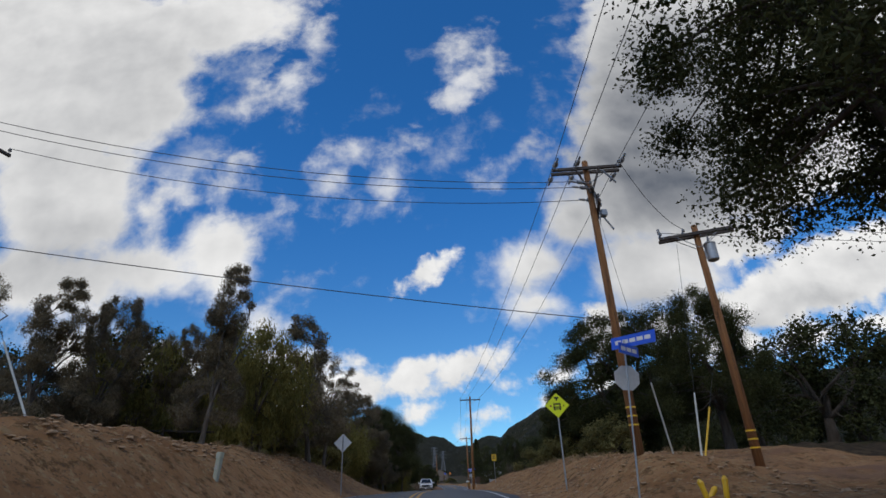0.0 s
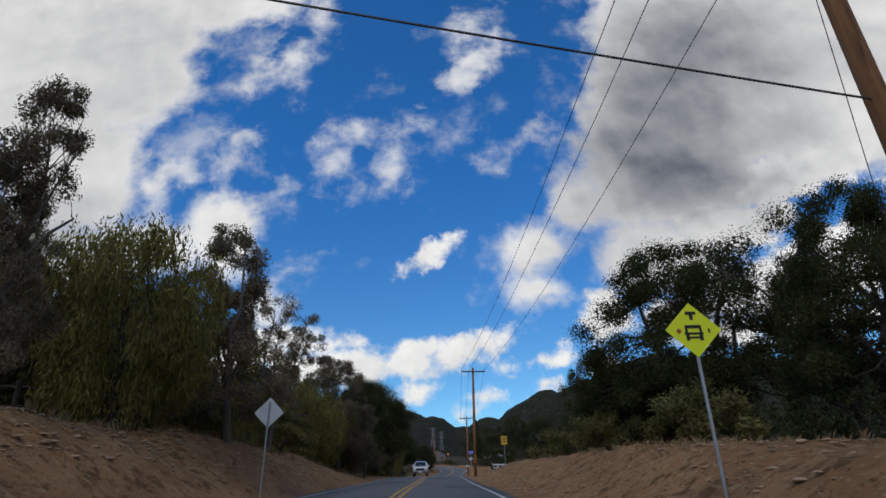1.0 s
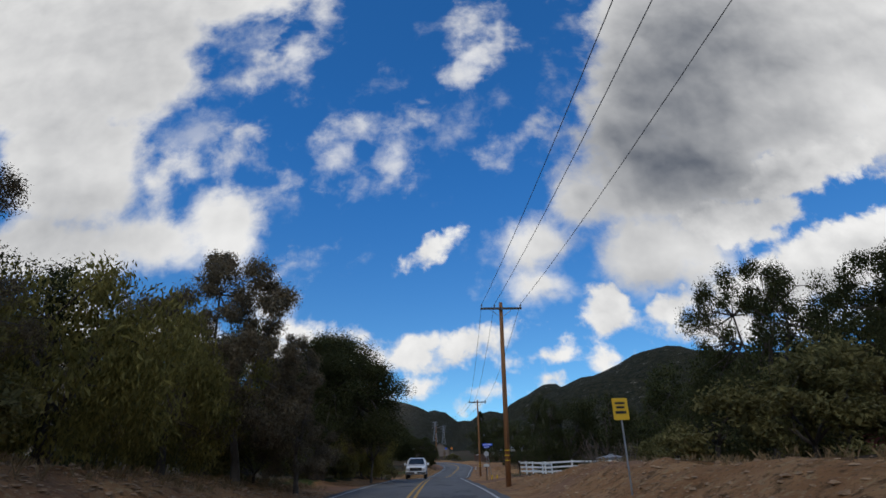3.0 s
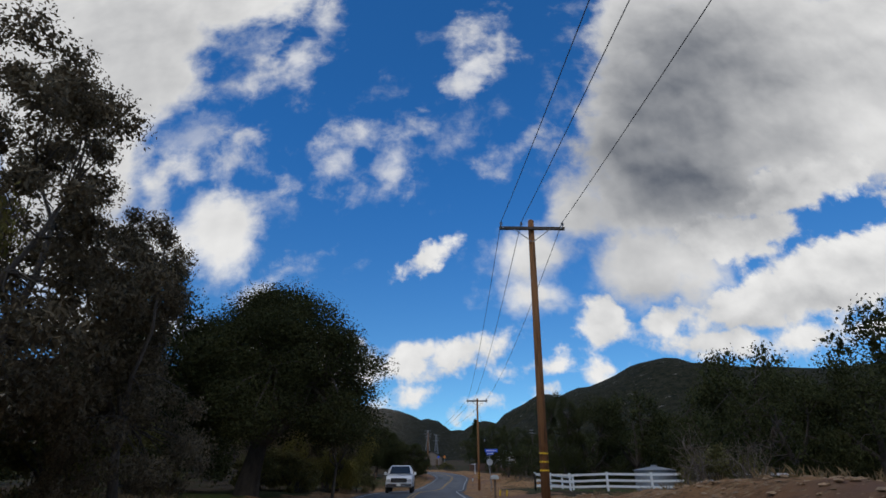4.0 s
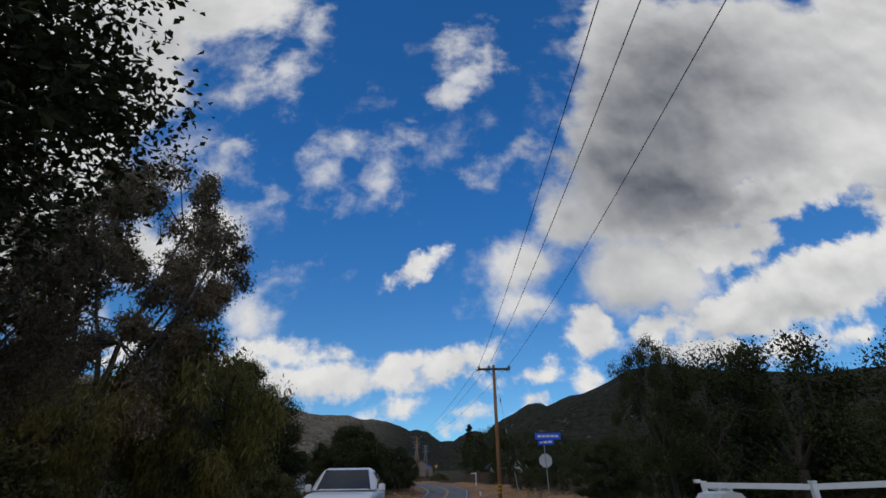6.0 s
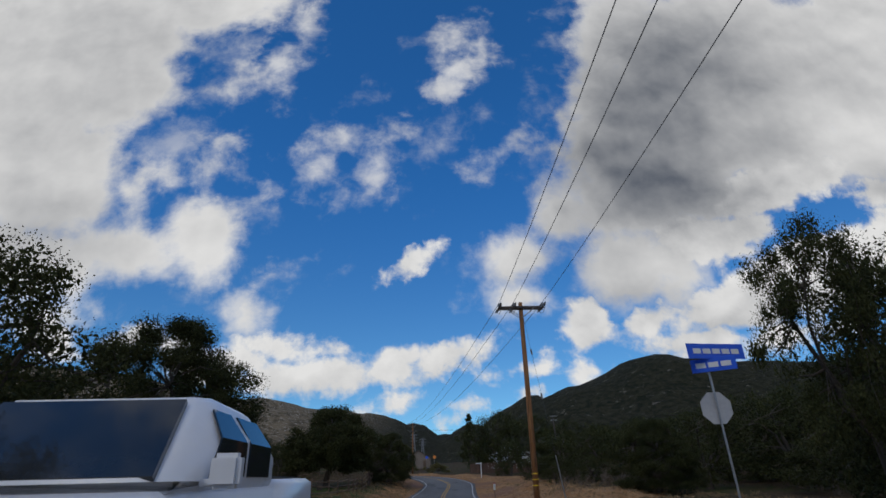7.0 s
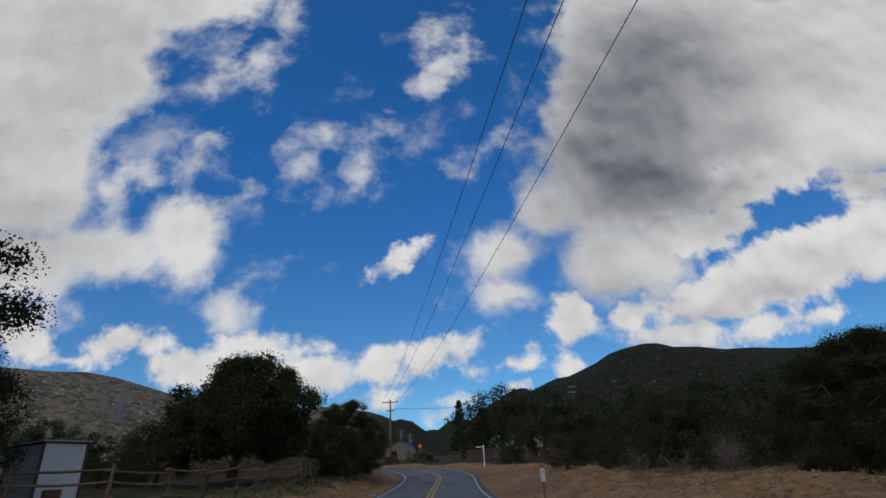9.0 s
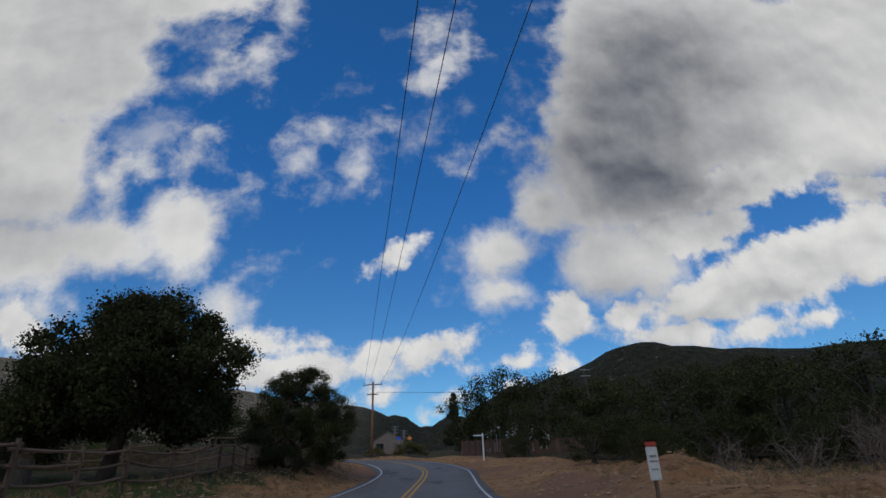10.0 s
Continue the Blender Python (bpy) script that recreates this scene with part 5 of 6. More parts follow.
def diamond_sign(x, y, bottom, half, lean, mat, label, face=True):
    g = ground_at(x, y)
    root = thing("warning_sign", label, "road sign", pose(x, y, g, 0, lean, 0))
    c = bottom - g + half
    bm = bmesh.new()
    post(bm, 0, 0.03, -0.3, c + half * 0.7, 0.026)
    part("post", bm, M["galvanised"], root)
    bm = bmesh.new()
    k = half * 0.94
    plate(bm, [(0, -half), (half * 0.06, -k), (k, -half * 0.06), (half, 0), (k, half * 0.06), (half * 0.06, k), (0, half), (-half * 0.06, k), (-k, half * 0.06), (-half, 0), (-k, -half * 0.06), (-half * 0.06, -k)], 0.004)
    p = part("plate", bm, M[mat], root)
    p.location = (0, 0 if face else 0.06, c)
    return root, p


warn, plate_ob = diamond_sign(5.76, 28.7, 2.10, 0.42, 0.5, "yellow_sign", "yellow-green diamond sign with a black vehicle symbol")
s_rows = [(0, 0.20, 0.05, 0.10), (0, 0.255, 0.16, 0.05), (0, 0.045, 0.24, 0.05), (0, -0.06, 0.28, 0.035), (-0.10, -0.12, 0.05, 0.09), (0.10, -0.12, 0.05, 0.09), (0, -0.12, 0.20, 0.03), (-0.105, -0.01, 0.035, 0.1), (0.105, -0.01, 0.035, 0.1), (0.23, -0.02, 0.03, 0.06)]
for r in s_rows:
    bm = bmesh.new()
    box(bm, r[0], -0.004, r[1], r[2], 0.004, r[3], None, 0.001)
    part("symbol", bm, M["black"], plate_ob)
bm = bmesh.new()
lathe(bm, [(0.035, 0), (0.03, 0.006)], 12)
dot = part("symbol", bm, M["red"], plate_ob, "red signal dot")
dot.location, dot.rotation_euler = (-0.22, -0.003, -0.02), (radians(90), 0, 0)
diamond_sign(-3.25, 36.46, 1.88, 0.43, 0, "sign_back", "bare grey back of a diamond road sign on the bank", face=False)

root = thing("speed_advisory_sign", "small amber rectangular road sign on a thin post", "road sign", pose(5.28, 57.3, ground_at(5.28, 57.3)))
gz = ground_at(5.28, 57.3)
bm = bmesh.new()
post(bm, 0, 0.03, -0.3, 2.7 - gz, 0.022)
part("post", bm, M["galvanised"], root)
bm = bmesh.new()
plate(bm, [(-0.17, -0.26), (0.17, -0.26), (0.19, -0.24), (0.19, 0.24), (0.17, 0.26), (-0.17, 0.26), (-0.19, 0.24), (-0.19, -0.24)], 0.004)
o = part("plate", bm, M["amber_sign"], root)
o.location = (0, 0, 2.45 - gz)
bars(o, [(0, 0.14, 0.24, 0.05), (0, 0.04, 0.20, 0.05), (0, -0.08, 0.26, 0.06)], M["black"])

# white marker with a red cap by the pull-out
g = ground_at(4.08, 141.4)
root = thing("cable_marker", "white marker panel with a red cap on a wooden stake", "marker post", pose(4.08, 141.4, g))
bm = bmesh.new()
box(bm, 0, 0.03, (0.75 - g) / 2 - 0.1, 0.05, 0.04, 0.95 - g, None, 0.004)
part("stake", bm, M["old_wood"], root)
bm = bmesh.new()
box(bm, 0, 0, 0.80 - g, 0.17, 0.03, 0.46, None, 0.01)
pn = part("panel", bm, M["white_plastic"], root)
bars(pn, [(0, 0.9 - g, 0.10, 0.03), (0, 0.83 - g, 0.12, 0.02), (0, 0.72 - g, 0.10, 0.02)], M["porcelain"], -0.018)
bm = bmesh.new()
box(bm, 0, 0, 1.065 - g, 0.175, 0.036, 0.07, None, 0.012)
part("cap", bm, M["red"], root, "red cap")

# white T post at the end of the pull-out
g = ground_at(6.1, 181)
root = thing("sign_post", "white wooden hanging-sign post with a short arm", "sign post", pose(6.1, 181, g))
bm = bmesh.new()
box(bm, 0, 0, (3.8 - g) / 2 - 0.1, 0.11, 0.11, 4.0 - g, None, 0.01)
part("post", bm, M["white_wood"], root)
bm = bmesh.new()
box(bm, -0.35, 0, 3.63 - g, 0.9, 0.09, 0.10, None, 0.01)
part("arm", bm, M["white_wood"], root)

# pipe marker and bollards
g = ground_at(-3.9, 24.24)
root = thing("cable_pedestal", "pale greenish plastic cable pedestal leaning on the bank", "pedestal", pose(-3.9, 24.24, g, 0, 5, -20))
bm = bmesh.new()
box(bm, 0, 0, 0.19, 0.125, 0.10, 0.62, None, 0.012)
for v in bm.verts:
    k = 1.0 + 0.22 * max(0.0, v.co.z) / 0.5
    v.co.x, v.co.y = v.co.x * k, v.co.y * k
part("body", bm, M["green_plastic"], root)
bm = bmesh.new()
box(bm, 0, 0, 0.58, 0.172, 0.14, 0.17, None, 0.02)
part("cap", bm, M["green_plastic"], root)
bm = bmesh.new()
box(bm, 0, -0.058, 0.30, 0.06, 0.006, 0.10, None, 0.002)
part("tag", bm, M["sign_back"], root)
for x, y, lean in ((7.34, 21.8, -14), (7.62, 21.8, 6), (7.12, 22.0, 38), (4.05, 93.5, 3), (4.5, 93.6, 3)):
    g = ground_at(x, y) - 0.34
    root = thing("bollard", "short yellow steel bollard set in the soil", "bollard", pose(x, y, g, 2, lean, 0), group="yellow bollards")
    bm = bmesh.new()
    lathe(bm, [(0.055, -0.3), (0.055, 0.62), (0.045, 0.68), (0.02, 0.70)], 12)
    part("tube", bm, M["amber_sign"], root, smooth=True)
    bm = bmesh.new()
    lathe(bm, [(0.058, 0.60), (0.060, 0.605), (0.060, 0.66), (0.025, 0.72)], 12)
    part("cap", bm, M["amber_sign"], root, "faded yellow cap")

# letter box on a post
g = ground_at(3.42, 88.7)
root = thing("letter_box", "off-white roadside letter box on a wooden post", "letter box", pose(3.42, 88.7, g, 0, 0, 6))
bm = bmesh.new()
box(bm, 0, 0.1, (1.12 - g) / 2 - 0.15, 0.10, 0.10, 1.12 - g + 0.3, None, 0.008)
part("post", bm, M["old_wood"], root)
bm = bmesh.new()
prof = [(-0.19, 0), (0.19, 0), (0.19, 0.12), (0.13, 0.19), (0, 0.215), (-0.13, 0.19), (-0.19, 0.12)]
plate(bm, prof, 0.5)
bx = part("box", bm, M["white_plastic"], root)
bx.location = (0, -0.15, 1.12 - g)
bm = bmesh.new()
plate(bm, [(x * 0.92, 0.01 + z * 0.92) for x, z in prof], 0.01)
dr = part("door", bm, M["white_plastic"], bx)
dr.location = (0, -0.014, 0)


# ---- fences ----
def rail_fence(points, rails, spacing, h, mats, name, label, post_size, rail_size, jitter=0.0, round_rails=False, cap=False, seed=1):
    """Posts along a line, with rails from post to post; every post and rail a part."""
    rs = random.Random(seed)
    x0, y0 = points[0]
    root = thing(name, label, "fence", pose(x0, y0, ground_at(x0, y0)))
    inv = root.matrix_world.inverted()
    line = []
    for (xa, ya), (xb, yb) in zip(points, points[1:]):
        ln = math.hypot(xb - xa, yb - ya)
        n = max(1, round(ln / spacing))
        line += [(xa + (xb - xa) * i / n, ya + (yb - ya) * i / n) for i in range(n)]
    line.append(points[-1])
    tops = []
    for x, y in line:
        x, y = x + rs.uniform(-jitter, jitter), y + rs.uniform(-jitter, jitter)
        tops.append((Vector((x, y, ground_at(x, y))), h * (1 + rs.uniform(-jitter, jitter) * 0.7)))
    for p, hh in tops:
        bm = bmesh.new()
        lean = Matrix.Translation(inv @ p) @ pose(0, 0, 0, rs.uniform(-1, 1) * jitter * 22, rs.uniform(-1, 1) * jitter * 22, rs.uniform(0, 40) * (jitter > 0))
        if round_rails:
            r = post_size / 2
            tube(bm, [(0, 0, -0.4), (r * 0.1, 0, hh * 0.5), (0, 0, hh * 1.05)], [r * 1.05, r, r * 0.85], 7)
            bmesh.ops.transform(bm, matrix=lean, verts=bm.verts)
        else:
            box(bm, 0, 0, hh / 2 - 0.2, post_size, post_size, hh + 0.4, lean, 0.006)
            if cap:
                box(bm, 0, 0, hh + 0.02, post_size * 1.25, post_size * 1.25, 0.05, lean, 0.012)
        part("post", bm, mats[0], root)
    for (p, hp), (q, hq) in zip(tops, tops[1:]):
        for f in rails:
            a = inv @ (p + Vector((0, 0, hp * f + rs.uniform(-1, 1) * jitter * 0.6)))
            b = inv @ (q + Vector((0, 0, hq * f + rs.uniform(-1, 1) * jitter * 0.6)))
            bm = bmesh.new()
            d = (b - a).normalized()
            if round_rails:
                a, b = a - d * 0.18, b + d * 0.18
                tube(bm, [a, a.lerp(b, 0.5) - Vector((0, 0, 0.03 + rs.uniform(0, 0.05))), b], [rail_size * 0.5, rail_size * 0.55, rail_size * 0.42], 6)
            else:
                m = Matrix.Translation((a + b) / 2) @ d.to_track_quat("X", "Z").to_matrix().to_4x4()
                box(bm, 0, 0, 0, (b - a).length - 0.1, rail_size * 0.3, rail_size, m, 0.004)
            part("rail", bm, mats[1], root)
    return root


WOODS = (M["old_wood"], M["old_wood"])
rail_fence([(-21, 136.0), (-15, 137.6), (-10.4, 139.3), (-9.2, 141.2), (-8.4, 146), (-8.3, 156), (-8.6, 166), (-9.8, 174)], (0.28, 0.62, 0.93), 2.3, 1.3, WOODS, "split_rail_fence", "rustic split-rail fence of crooked weathered wood above the road", 0.13, 0.088, 0.12, True, seed=2)
rail_fence([(-40, 158), (-26, 166), (-12, 176)], (0.45, 0.9), 2.8, 1.2, WOODS, "split_rail_fence", "weathered rail fence at the back of the paddock", 0.13, 0.10, 0.07, True, seed=3)
rail_fence([(-15.5, 32.0), (-12.2, 33.2), (-9.2, 34.6), (-7.4, 36.8)], (0.45, 0.88), 1.7, 1.15, (M["bark"], M["bark"]), "split_rail_fence", "dark rail fence on top of the soil bank", 0.15, 0.09, 0.06, True, seed=4)
rail_fence([(6.95, 97.2), (11.3, 94.2), (16.5, 92.2), (22, 91)], (0.3, 0.6, 0.92), 2.3, 1.2, (M["white_wood"], M["white_wood"]), "ranch_fence", "white three-rail ranch fence with capped posts", 0.13, 0.14, 0.0, False, True, seed=5)
rail_fence([(6.95, 97.2), (8.6, 100.4), (11, 103.5)], (0.3, 0.6, 0.92), 2.3, 1.15, (M["white_wood"], M["white_wood"]), "ranch_fence", "white rail fence running back towards the trees", 0.13, 0.14, 0.0, False, True, seed=6)


rail_fence([(-18.5, 129.6), (-14.6, 127.6), (-12.0, 127.2), (-10.6, 129.0)], (0.42, 0.86), 2.0, 1.25, (M["bark"], M["bark"]), "split_rail_fence", "dark rail fence in front of the big oak", 0.14, 0.09, 0.05, True, seed=8)
g = ground_at(-13.5, 127.0)
root = thing("address_board", "rusty red steel plate with cut figures hung on two posts", "sign board", pose(-13.0, 127.0, g, 0, 0, 4))
for sx in (-0.62, 0.62):
    bm = bmesh.new()
    tube(bm, [(sx, 0.06, -0.3), (sx * 0.98, 0.06, 2.15 - g)], [0.07, 0.06], 8)
    part("post", bm, M["bark"], root)
bm = bmesh.new()
box(bm, 0, 0, 1.93 - g, 1.12, 0.03, 0.42, None, 0.008)
pl = part("plate", bm, M["bark"], root)
bars(pl, [(-0.40 + 0.2 * k, 1.93 - g, 0.12, 0.24) for k in range(5)], M["red"], -0.018)


def board_fence(points, h, label, seed=1):
    rs = random.Random(seed)
    x0, y0 = points[0]
    root = thing("board_fence", label, "fence", pose(x0, y0, ground_at(x0, y0)))
    inv = root.matrix_world.inverted()
    for (xa, ya), (xb, yb) in zip(points, points[1:]):
        n = int(math.hypot(xb - xa, yb - ya) / 0.32)
        for i in range(n):
            x, y = xa + (xb - xa) * i / n, ya + (yb - ya) * i / n
            p = inv @ Vector((x, y, ground_at(x, y)))
            bm = bmesh.new()
            hh = h * rs.uniform(0.9, 1.04)
            box(bm, 0, 0, hh / 2 - 0.05, 0.29, 0.03, hh + 0.1, Matrix.Translation(p) @ pose(0, 0, 0, 0, rs.uniform(-2, 2), math.degrees(math.atan2(yb - ya, xb - xa))), 0.004)
            part("board", bm, M["dark_wood"], root)
    return root


board_fence([(5.5, 196.5), (12, 198.5), (21, 199)], 1.7, "brown upright board fence under the oaks at the bend", 3)


# ---- sheds, barn, tank, house ----
def gable_building(name, label, category, x, y, w, d, eaves, ridge, turn, wall, roof, base=None, along=False, overhang=0.25, doors=()):
    """A small building with a pitched roof; the gable faces -y."""
    g = ground_at(x, y) - 0.1 if base is None else base
    root = thing(name, label, category, pose(x, y, g, 0, 0, turn))
    bm = bmesh.new()
    out = [(-w / 2, 0), (w / 2, 0), (w / 2, eaves), (0, ridge), (-w / 2, eaves)]
    plate(bm, out, d)
    part("wall", bm, wall, root)
    sl = math.atan2(ridge - eaves, w / 2)
    ln = math.hypot(ridge - eaves, w / 2) + overhang
    for s in (-1, 1):
        bm = bmesh.new()
        m = Matrix.Translation((0, d / 2, ridge + 0.04)) @ pose(0, 0, 0, 0, s * math.degrees(sl), 0) @ Matrix.Translation((s * ln / 2, 0, 0))
        box(bm, 0, 0, 0, ln, d + overhang * 2, 0.07, m, 0.01)
        part("roof", bm, roof, root)
    for dx, dz, dw, dh, mat in doors:
        bm = bmesh.new()
        box(bm, dx, -0.015, dz, dw, 0.06, dh, None, 0.01)
        part("door" if dz < dh / 2 + 0.1 else "window", bm, M[mat], root)
    for s in (-1, 1):
        bm = bmesh.new()
        box(bm, s * (w / 2 - 0.05), -0.012, eaves / 2, 0.1, 0.03, eaves, None, 0.005)
        part("corner_trim", bm, roof, root)
    return root


gable_building("barn", "red wooden barn with a low pitched grey roof", "barn", 14.9, 57.2, 5.7, 6.5, 1.35, 2.3, -32, M["red"], M["barn_roof"], base=0.55, overhang=0.06, doors=((1.2, 0.85, 1.2, 1.7, "red"),))
gable_building("farm_house", "tan stucco house with a brown gable roof beyond the bend", "house", -5.6, 241, 6.4, 8, 2.7, 4.6, 0, M["stucco"], M["roof_tile"], base=4.1, doors=((-1.5, 1.6, 1.4, 1.2, "window_glass"), (1.8, 1.05, 1.0, 2.1, "old_wood")))
gable_building("cottage", "pale cottage half hidden under the oaks", "house", 17, 219, 9.0, 7, 3.0, 5.0, 12, M["white_wood"], M["shed_roof"], base=3.2, doors=((-2, 1.6, 1.2, 1.1, "window_glass"), (2, 1.05, 1.0, 2.1, "old_wood")))

# lean-to shed in the paddock
g = ground_at(-17.0, 146.0) - 0.1
root = thing("shed", "off-white flat-roofed shed with dark trim standing in the paddock", "shed", pose(-16.5, 145.2, g, 0, 0, 59))
hh = 3.2 - g
SW, SD = 1.8, 5.4
bm = bmesh.new()
box(bm, SW / 2, 0.02, hh * 0.47, SW - 0.06, 0.05, hh * 0.94, None, 0.006)
part("front_panel", bm, M["shed_wall"], root)
for i in range(9):
    bm = bmesh.new()
    box(bm, 0.0, 0.33 + 0.6 * i, hh * 0.46, 0.05, 0.585, hh * 0.92, None, 0.006)
    part("panel", bm, M["shed_side"], root, "grey-brown wall panel")
bm = bmesh.new()
box(bm, SW, SD / 2, hh * 0.46, 0.05, SD, hh * 0.92, None, 0.006)
part("side_wall", bm, M["shed_side"], root)
bm = bmesh.new()
box(bm, SW / 2, SD + 0.06, hh * 0.45, SW - 0.06, 0.05, hh * 0.90, None, 0.006)
part("back_wall", bm, M["shed_side"], root)
bm = bmesh.new()
box(bm, SW / 2, SD / 2, hh * 0.965, SW + 0.24, SD + 0.4, 0.06, pose(0, 0, 0, -0.8, 0, 0), 0.01)
part("roof", bm, M["shed_roof"], root)
for cx in (0.0, SW):
    bm = bmesh.new()
    box(bm, cx, -0.012, hh * 0.47, 0.10, 0.09, hh * 0.94, None, 0.008)
    part("corner_trim", bm, M["dark_wood"], root, "dark wooden corner trim")
bm = bmesh.new()
box(bm, -0.045, 3.3, hh * 0.44, 0.04, 0.9, hh * 0.82, None, 0.006)
door = part("door", bm, M["shed_wall"], root)
for cy in (2.82, 3.78):
    bm = bmesh.new()
    box(bm, -0.05, cy, hh * 0.44, 0.05, 0.07, hh * 0.86, None, 0.006)
    part("door_frame", bm, M["dark_wood"], door)
bm = bmesh.new()
box(bm, SW / 2, -0.05, hh * 0.95, SW + 0.1, 0.05, 0.10, None, 0.008)
part("fascia", bm, M["dark_wood"], root, "dark fascia board")
# trough and drum in the paddock
for x, y, w, h_, mat, nm, lb in ((-13.6, 141.9, 0.6, 0.95, "rust", "steel_drum", "rust-brown steel drum in the paddock"), (-12.2, 152.0, 0.6, 0.8, "bark", "steel_drum", "dark drum by the foot of the oak")):
    g = ground_at(x, y)
    root = thing(nm, lb, "drum", pose(x, y, g))
    bm = bmesh.new()
    r = w / 2
    lathe(bm, [(r, -0.05), (r, h_ * 0.3), (r * 1.04, h_ * 0.32), (r, h_ * 0.34), (r, h_ * 0.64), (r * 1.04, h_ * 0.66), (r, h_ * 0.68), (r, h_), (r * 0.95, h_ + 0.01)], 16)
    part("shell", bm, M[mat], root)
    bm = bmesh.new()
    lathe(bm, [(r * 0.9, h_ + 0.005), (r * 0.9, h_ + 0.02)], 16)
    part("lid", bm, M[mat], root)

# water tank behind the white fence
g = ground_at(15.8, 97.6)
root = thing("water_tank", "grey corrugated steel water tank with a low conical roof", "tank", pose(15.8, 97.8, g))
bm = bmesh.new()
prof, z = [], -0.1
while z < 1.68 - g:
    prof += [(1.42, z), (1.45, z + 0.05)]
    z += 0.1
lathe(bm, prof, 28)
part("shell", bm, M["tank"], root, smooth=True)
bm = bmesh.new()
lathe(bm, [(1.52, 1.64 - g), (1.52, 1.68 - g), (0.9, 1.80 - g), (0.25, 1.92 - g), (0.2, 1.95 - g)], 28)
part("roof", bm, M["tank"], root)
bm = bmesh.new()
lathe(bm, [(0.24, 1.9 - g), (0.24, 2.0 - g), (0.2, 2.02 - g)], 14)
part("hatch", bm, M["galvanised"], root)


# ---- pickup truck in the other lane ----
def pickup(x, y, turn):
    g = float(np.interp(y, ZY, ZV)) + 0.03
    root = thing("pickup_truck", "white crew-cab pickup truck facing along the oncoming lane", "pickup truck", pose(x, y, g, 0, 0, turn))

    def loft(name, secs, mat, parent, lb="", bev=0.03):
        """Sections along y: (y, half width low, half width high, z low, z high)."""
        bm = bmesh.new()
        rings = []
        for yy, wl_, wh, z0, z1 in secs:
            zm = z0 + (z1 - z0) * 0.55
            rings.append([bm.verts.new(v) for v in ((-wl_ + 0.04, yy, z0), (wl_ - 0.04, yy, z0), (wl_, yy, z0 + 0.08), (max(wl_, wh), yy, zm), (wh, yy, z1 - 0.05), (wh - 0.08, yy, z1), (-wh + 0.08, yy, z1), (-wh, yy, z1 - 0.05), (-max(wl_, wh), yy, zm), (-wl_, yy, z0 + 0.08))])
        for a, b in zip(rings, rings[1:]):
            for k in range(10):
                bm.faces.new((a[k], a[(k + 1) % 10], b[(k + 1) % 10], b[k]))
        bm.faces.new(rings[0][::-1])
        bm.faces.new(rings[-1])
        bmesh.ops.recalc_face_normals(bm, faces=bm.faces)
        return part(name, bm, mat, parent, lb, smooth=True)

    body = loft("body", [(0.0, 0.88, 0.86, 0.50, 0.95), (0.12, 0.96, 0.92, 0.42, 1.10), (0.5, 0.98, 0.94, 0.40, 1.16), (1.35, 0.99, 0.95, 0.38, 1.20), (1.6, 0.99, 0.97, 0.36, 1.22), (3.7, 0.99, 0.97, 0.36, 1.24), (3.75, 0.98, 0.97, 0.38, 1.28), (5.7, 0.97, 0.96, 0.45, 1.30), (5.8, 0.94, 0.93, 0.50, 1.28)], M["car_white"], root)
    loft("cab", [(1.45, 0.95, 0.80, 1.18, 1.24), (2.25, 0.95, 0.74, 1.18, 1.86), (2.6, 0.95, 0.74, 1.18, 1.90), (3.4, 0.95, 0.74, 1.18, 1.88), (3.72, 0.94, 0.76, 1.18, 1.70)], M["car_white"], root)
    # glass a little proud of the cab
    bm = bmesh.new()
    vs = [bm.verts.new(v) for v in ((-0.80, 1.535, 1.262), (0.80, 1.535, 1.262), (0.66, 2.16, 1.80), (-0.66, 2.16, 1.80))]
    bm.faces.new(vs)
    ex = bmesh.ops.extrude_face_region(bm, geom=bm.faces[:])
    bmesh.ops.translate(bm, vec=(0, -0.03, 0.03), verts=[v for v in ex["geom"] if isinstance(v, bmesh.types.BMVert)])
    part("windscreen", bm, M["window_glass"], root, "dark sloping windscreen")
    for s in (-1, 1):
        for y0, y1 in ((2.0, 2.75), (2.85, 3.5)):
            bm = bmesh.new()
            up = 0.22 if y0 < 2.5 else 0.0
            pts = [(s * 0.952, y0, 1.29), (s * 0.952, y1, 1.29), (s * 0.952, y1, 1.55), (s * 0.80, y1 - 0.06, 1.77), (s * 0.80, y0 + up * 1.3, 1.77), (s * 0.952, y0 + up * 0.6, 1.55)]
            vs = [bm.verts.new(p) for p in pts] + [bm.verts.new((p[0] + s * 0.014, p[1], p[2] + 0.004)) for p in pts]
            for k in (0, 6):
                bm.faces.new((vs[k], vs[k + 1], vs[k + 2], vs[k + 5]))
                bm.faces.new((vs[k + 5], vs[k + 2], vs[k + 3], vs[k + 4]))
            for i in range(6):
                bm.faces.new((vs[i], vs[(i + 1) % 6], vs[6 + (i + 1) % 6], vs[6 + i]))
            bmesh.ops.recalc_face_normals(bm, faces=bm.faces)
            part("side_window", bm, M["window_glass"], root)
        bm = bmesh.new()
        box(bm, s * 1.12, 1.85, 1.32, 0.2, 0.12, 0.22, None, 0.03)
        box(bm, s * 1.0, 1.87, 1.25, 0.12, 0.05, 0.05, None, 0.01)
        part("wing_mirror", bm, M["car_white"], root)
        bm = bmesh.new()
        box(bm, s * 0.76, -0.01, 0.86, 0.30, 0.1, 0.17, None, 0.03)
        part("headlight", bm, M["headlamp"], root, "clear headlight lens")
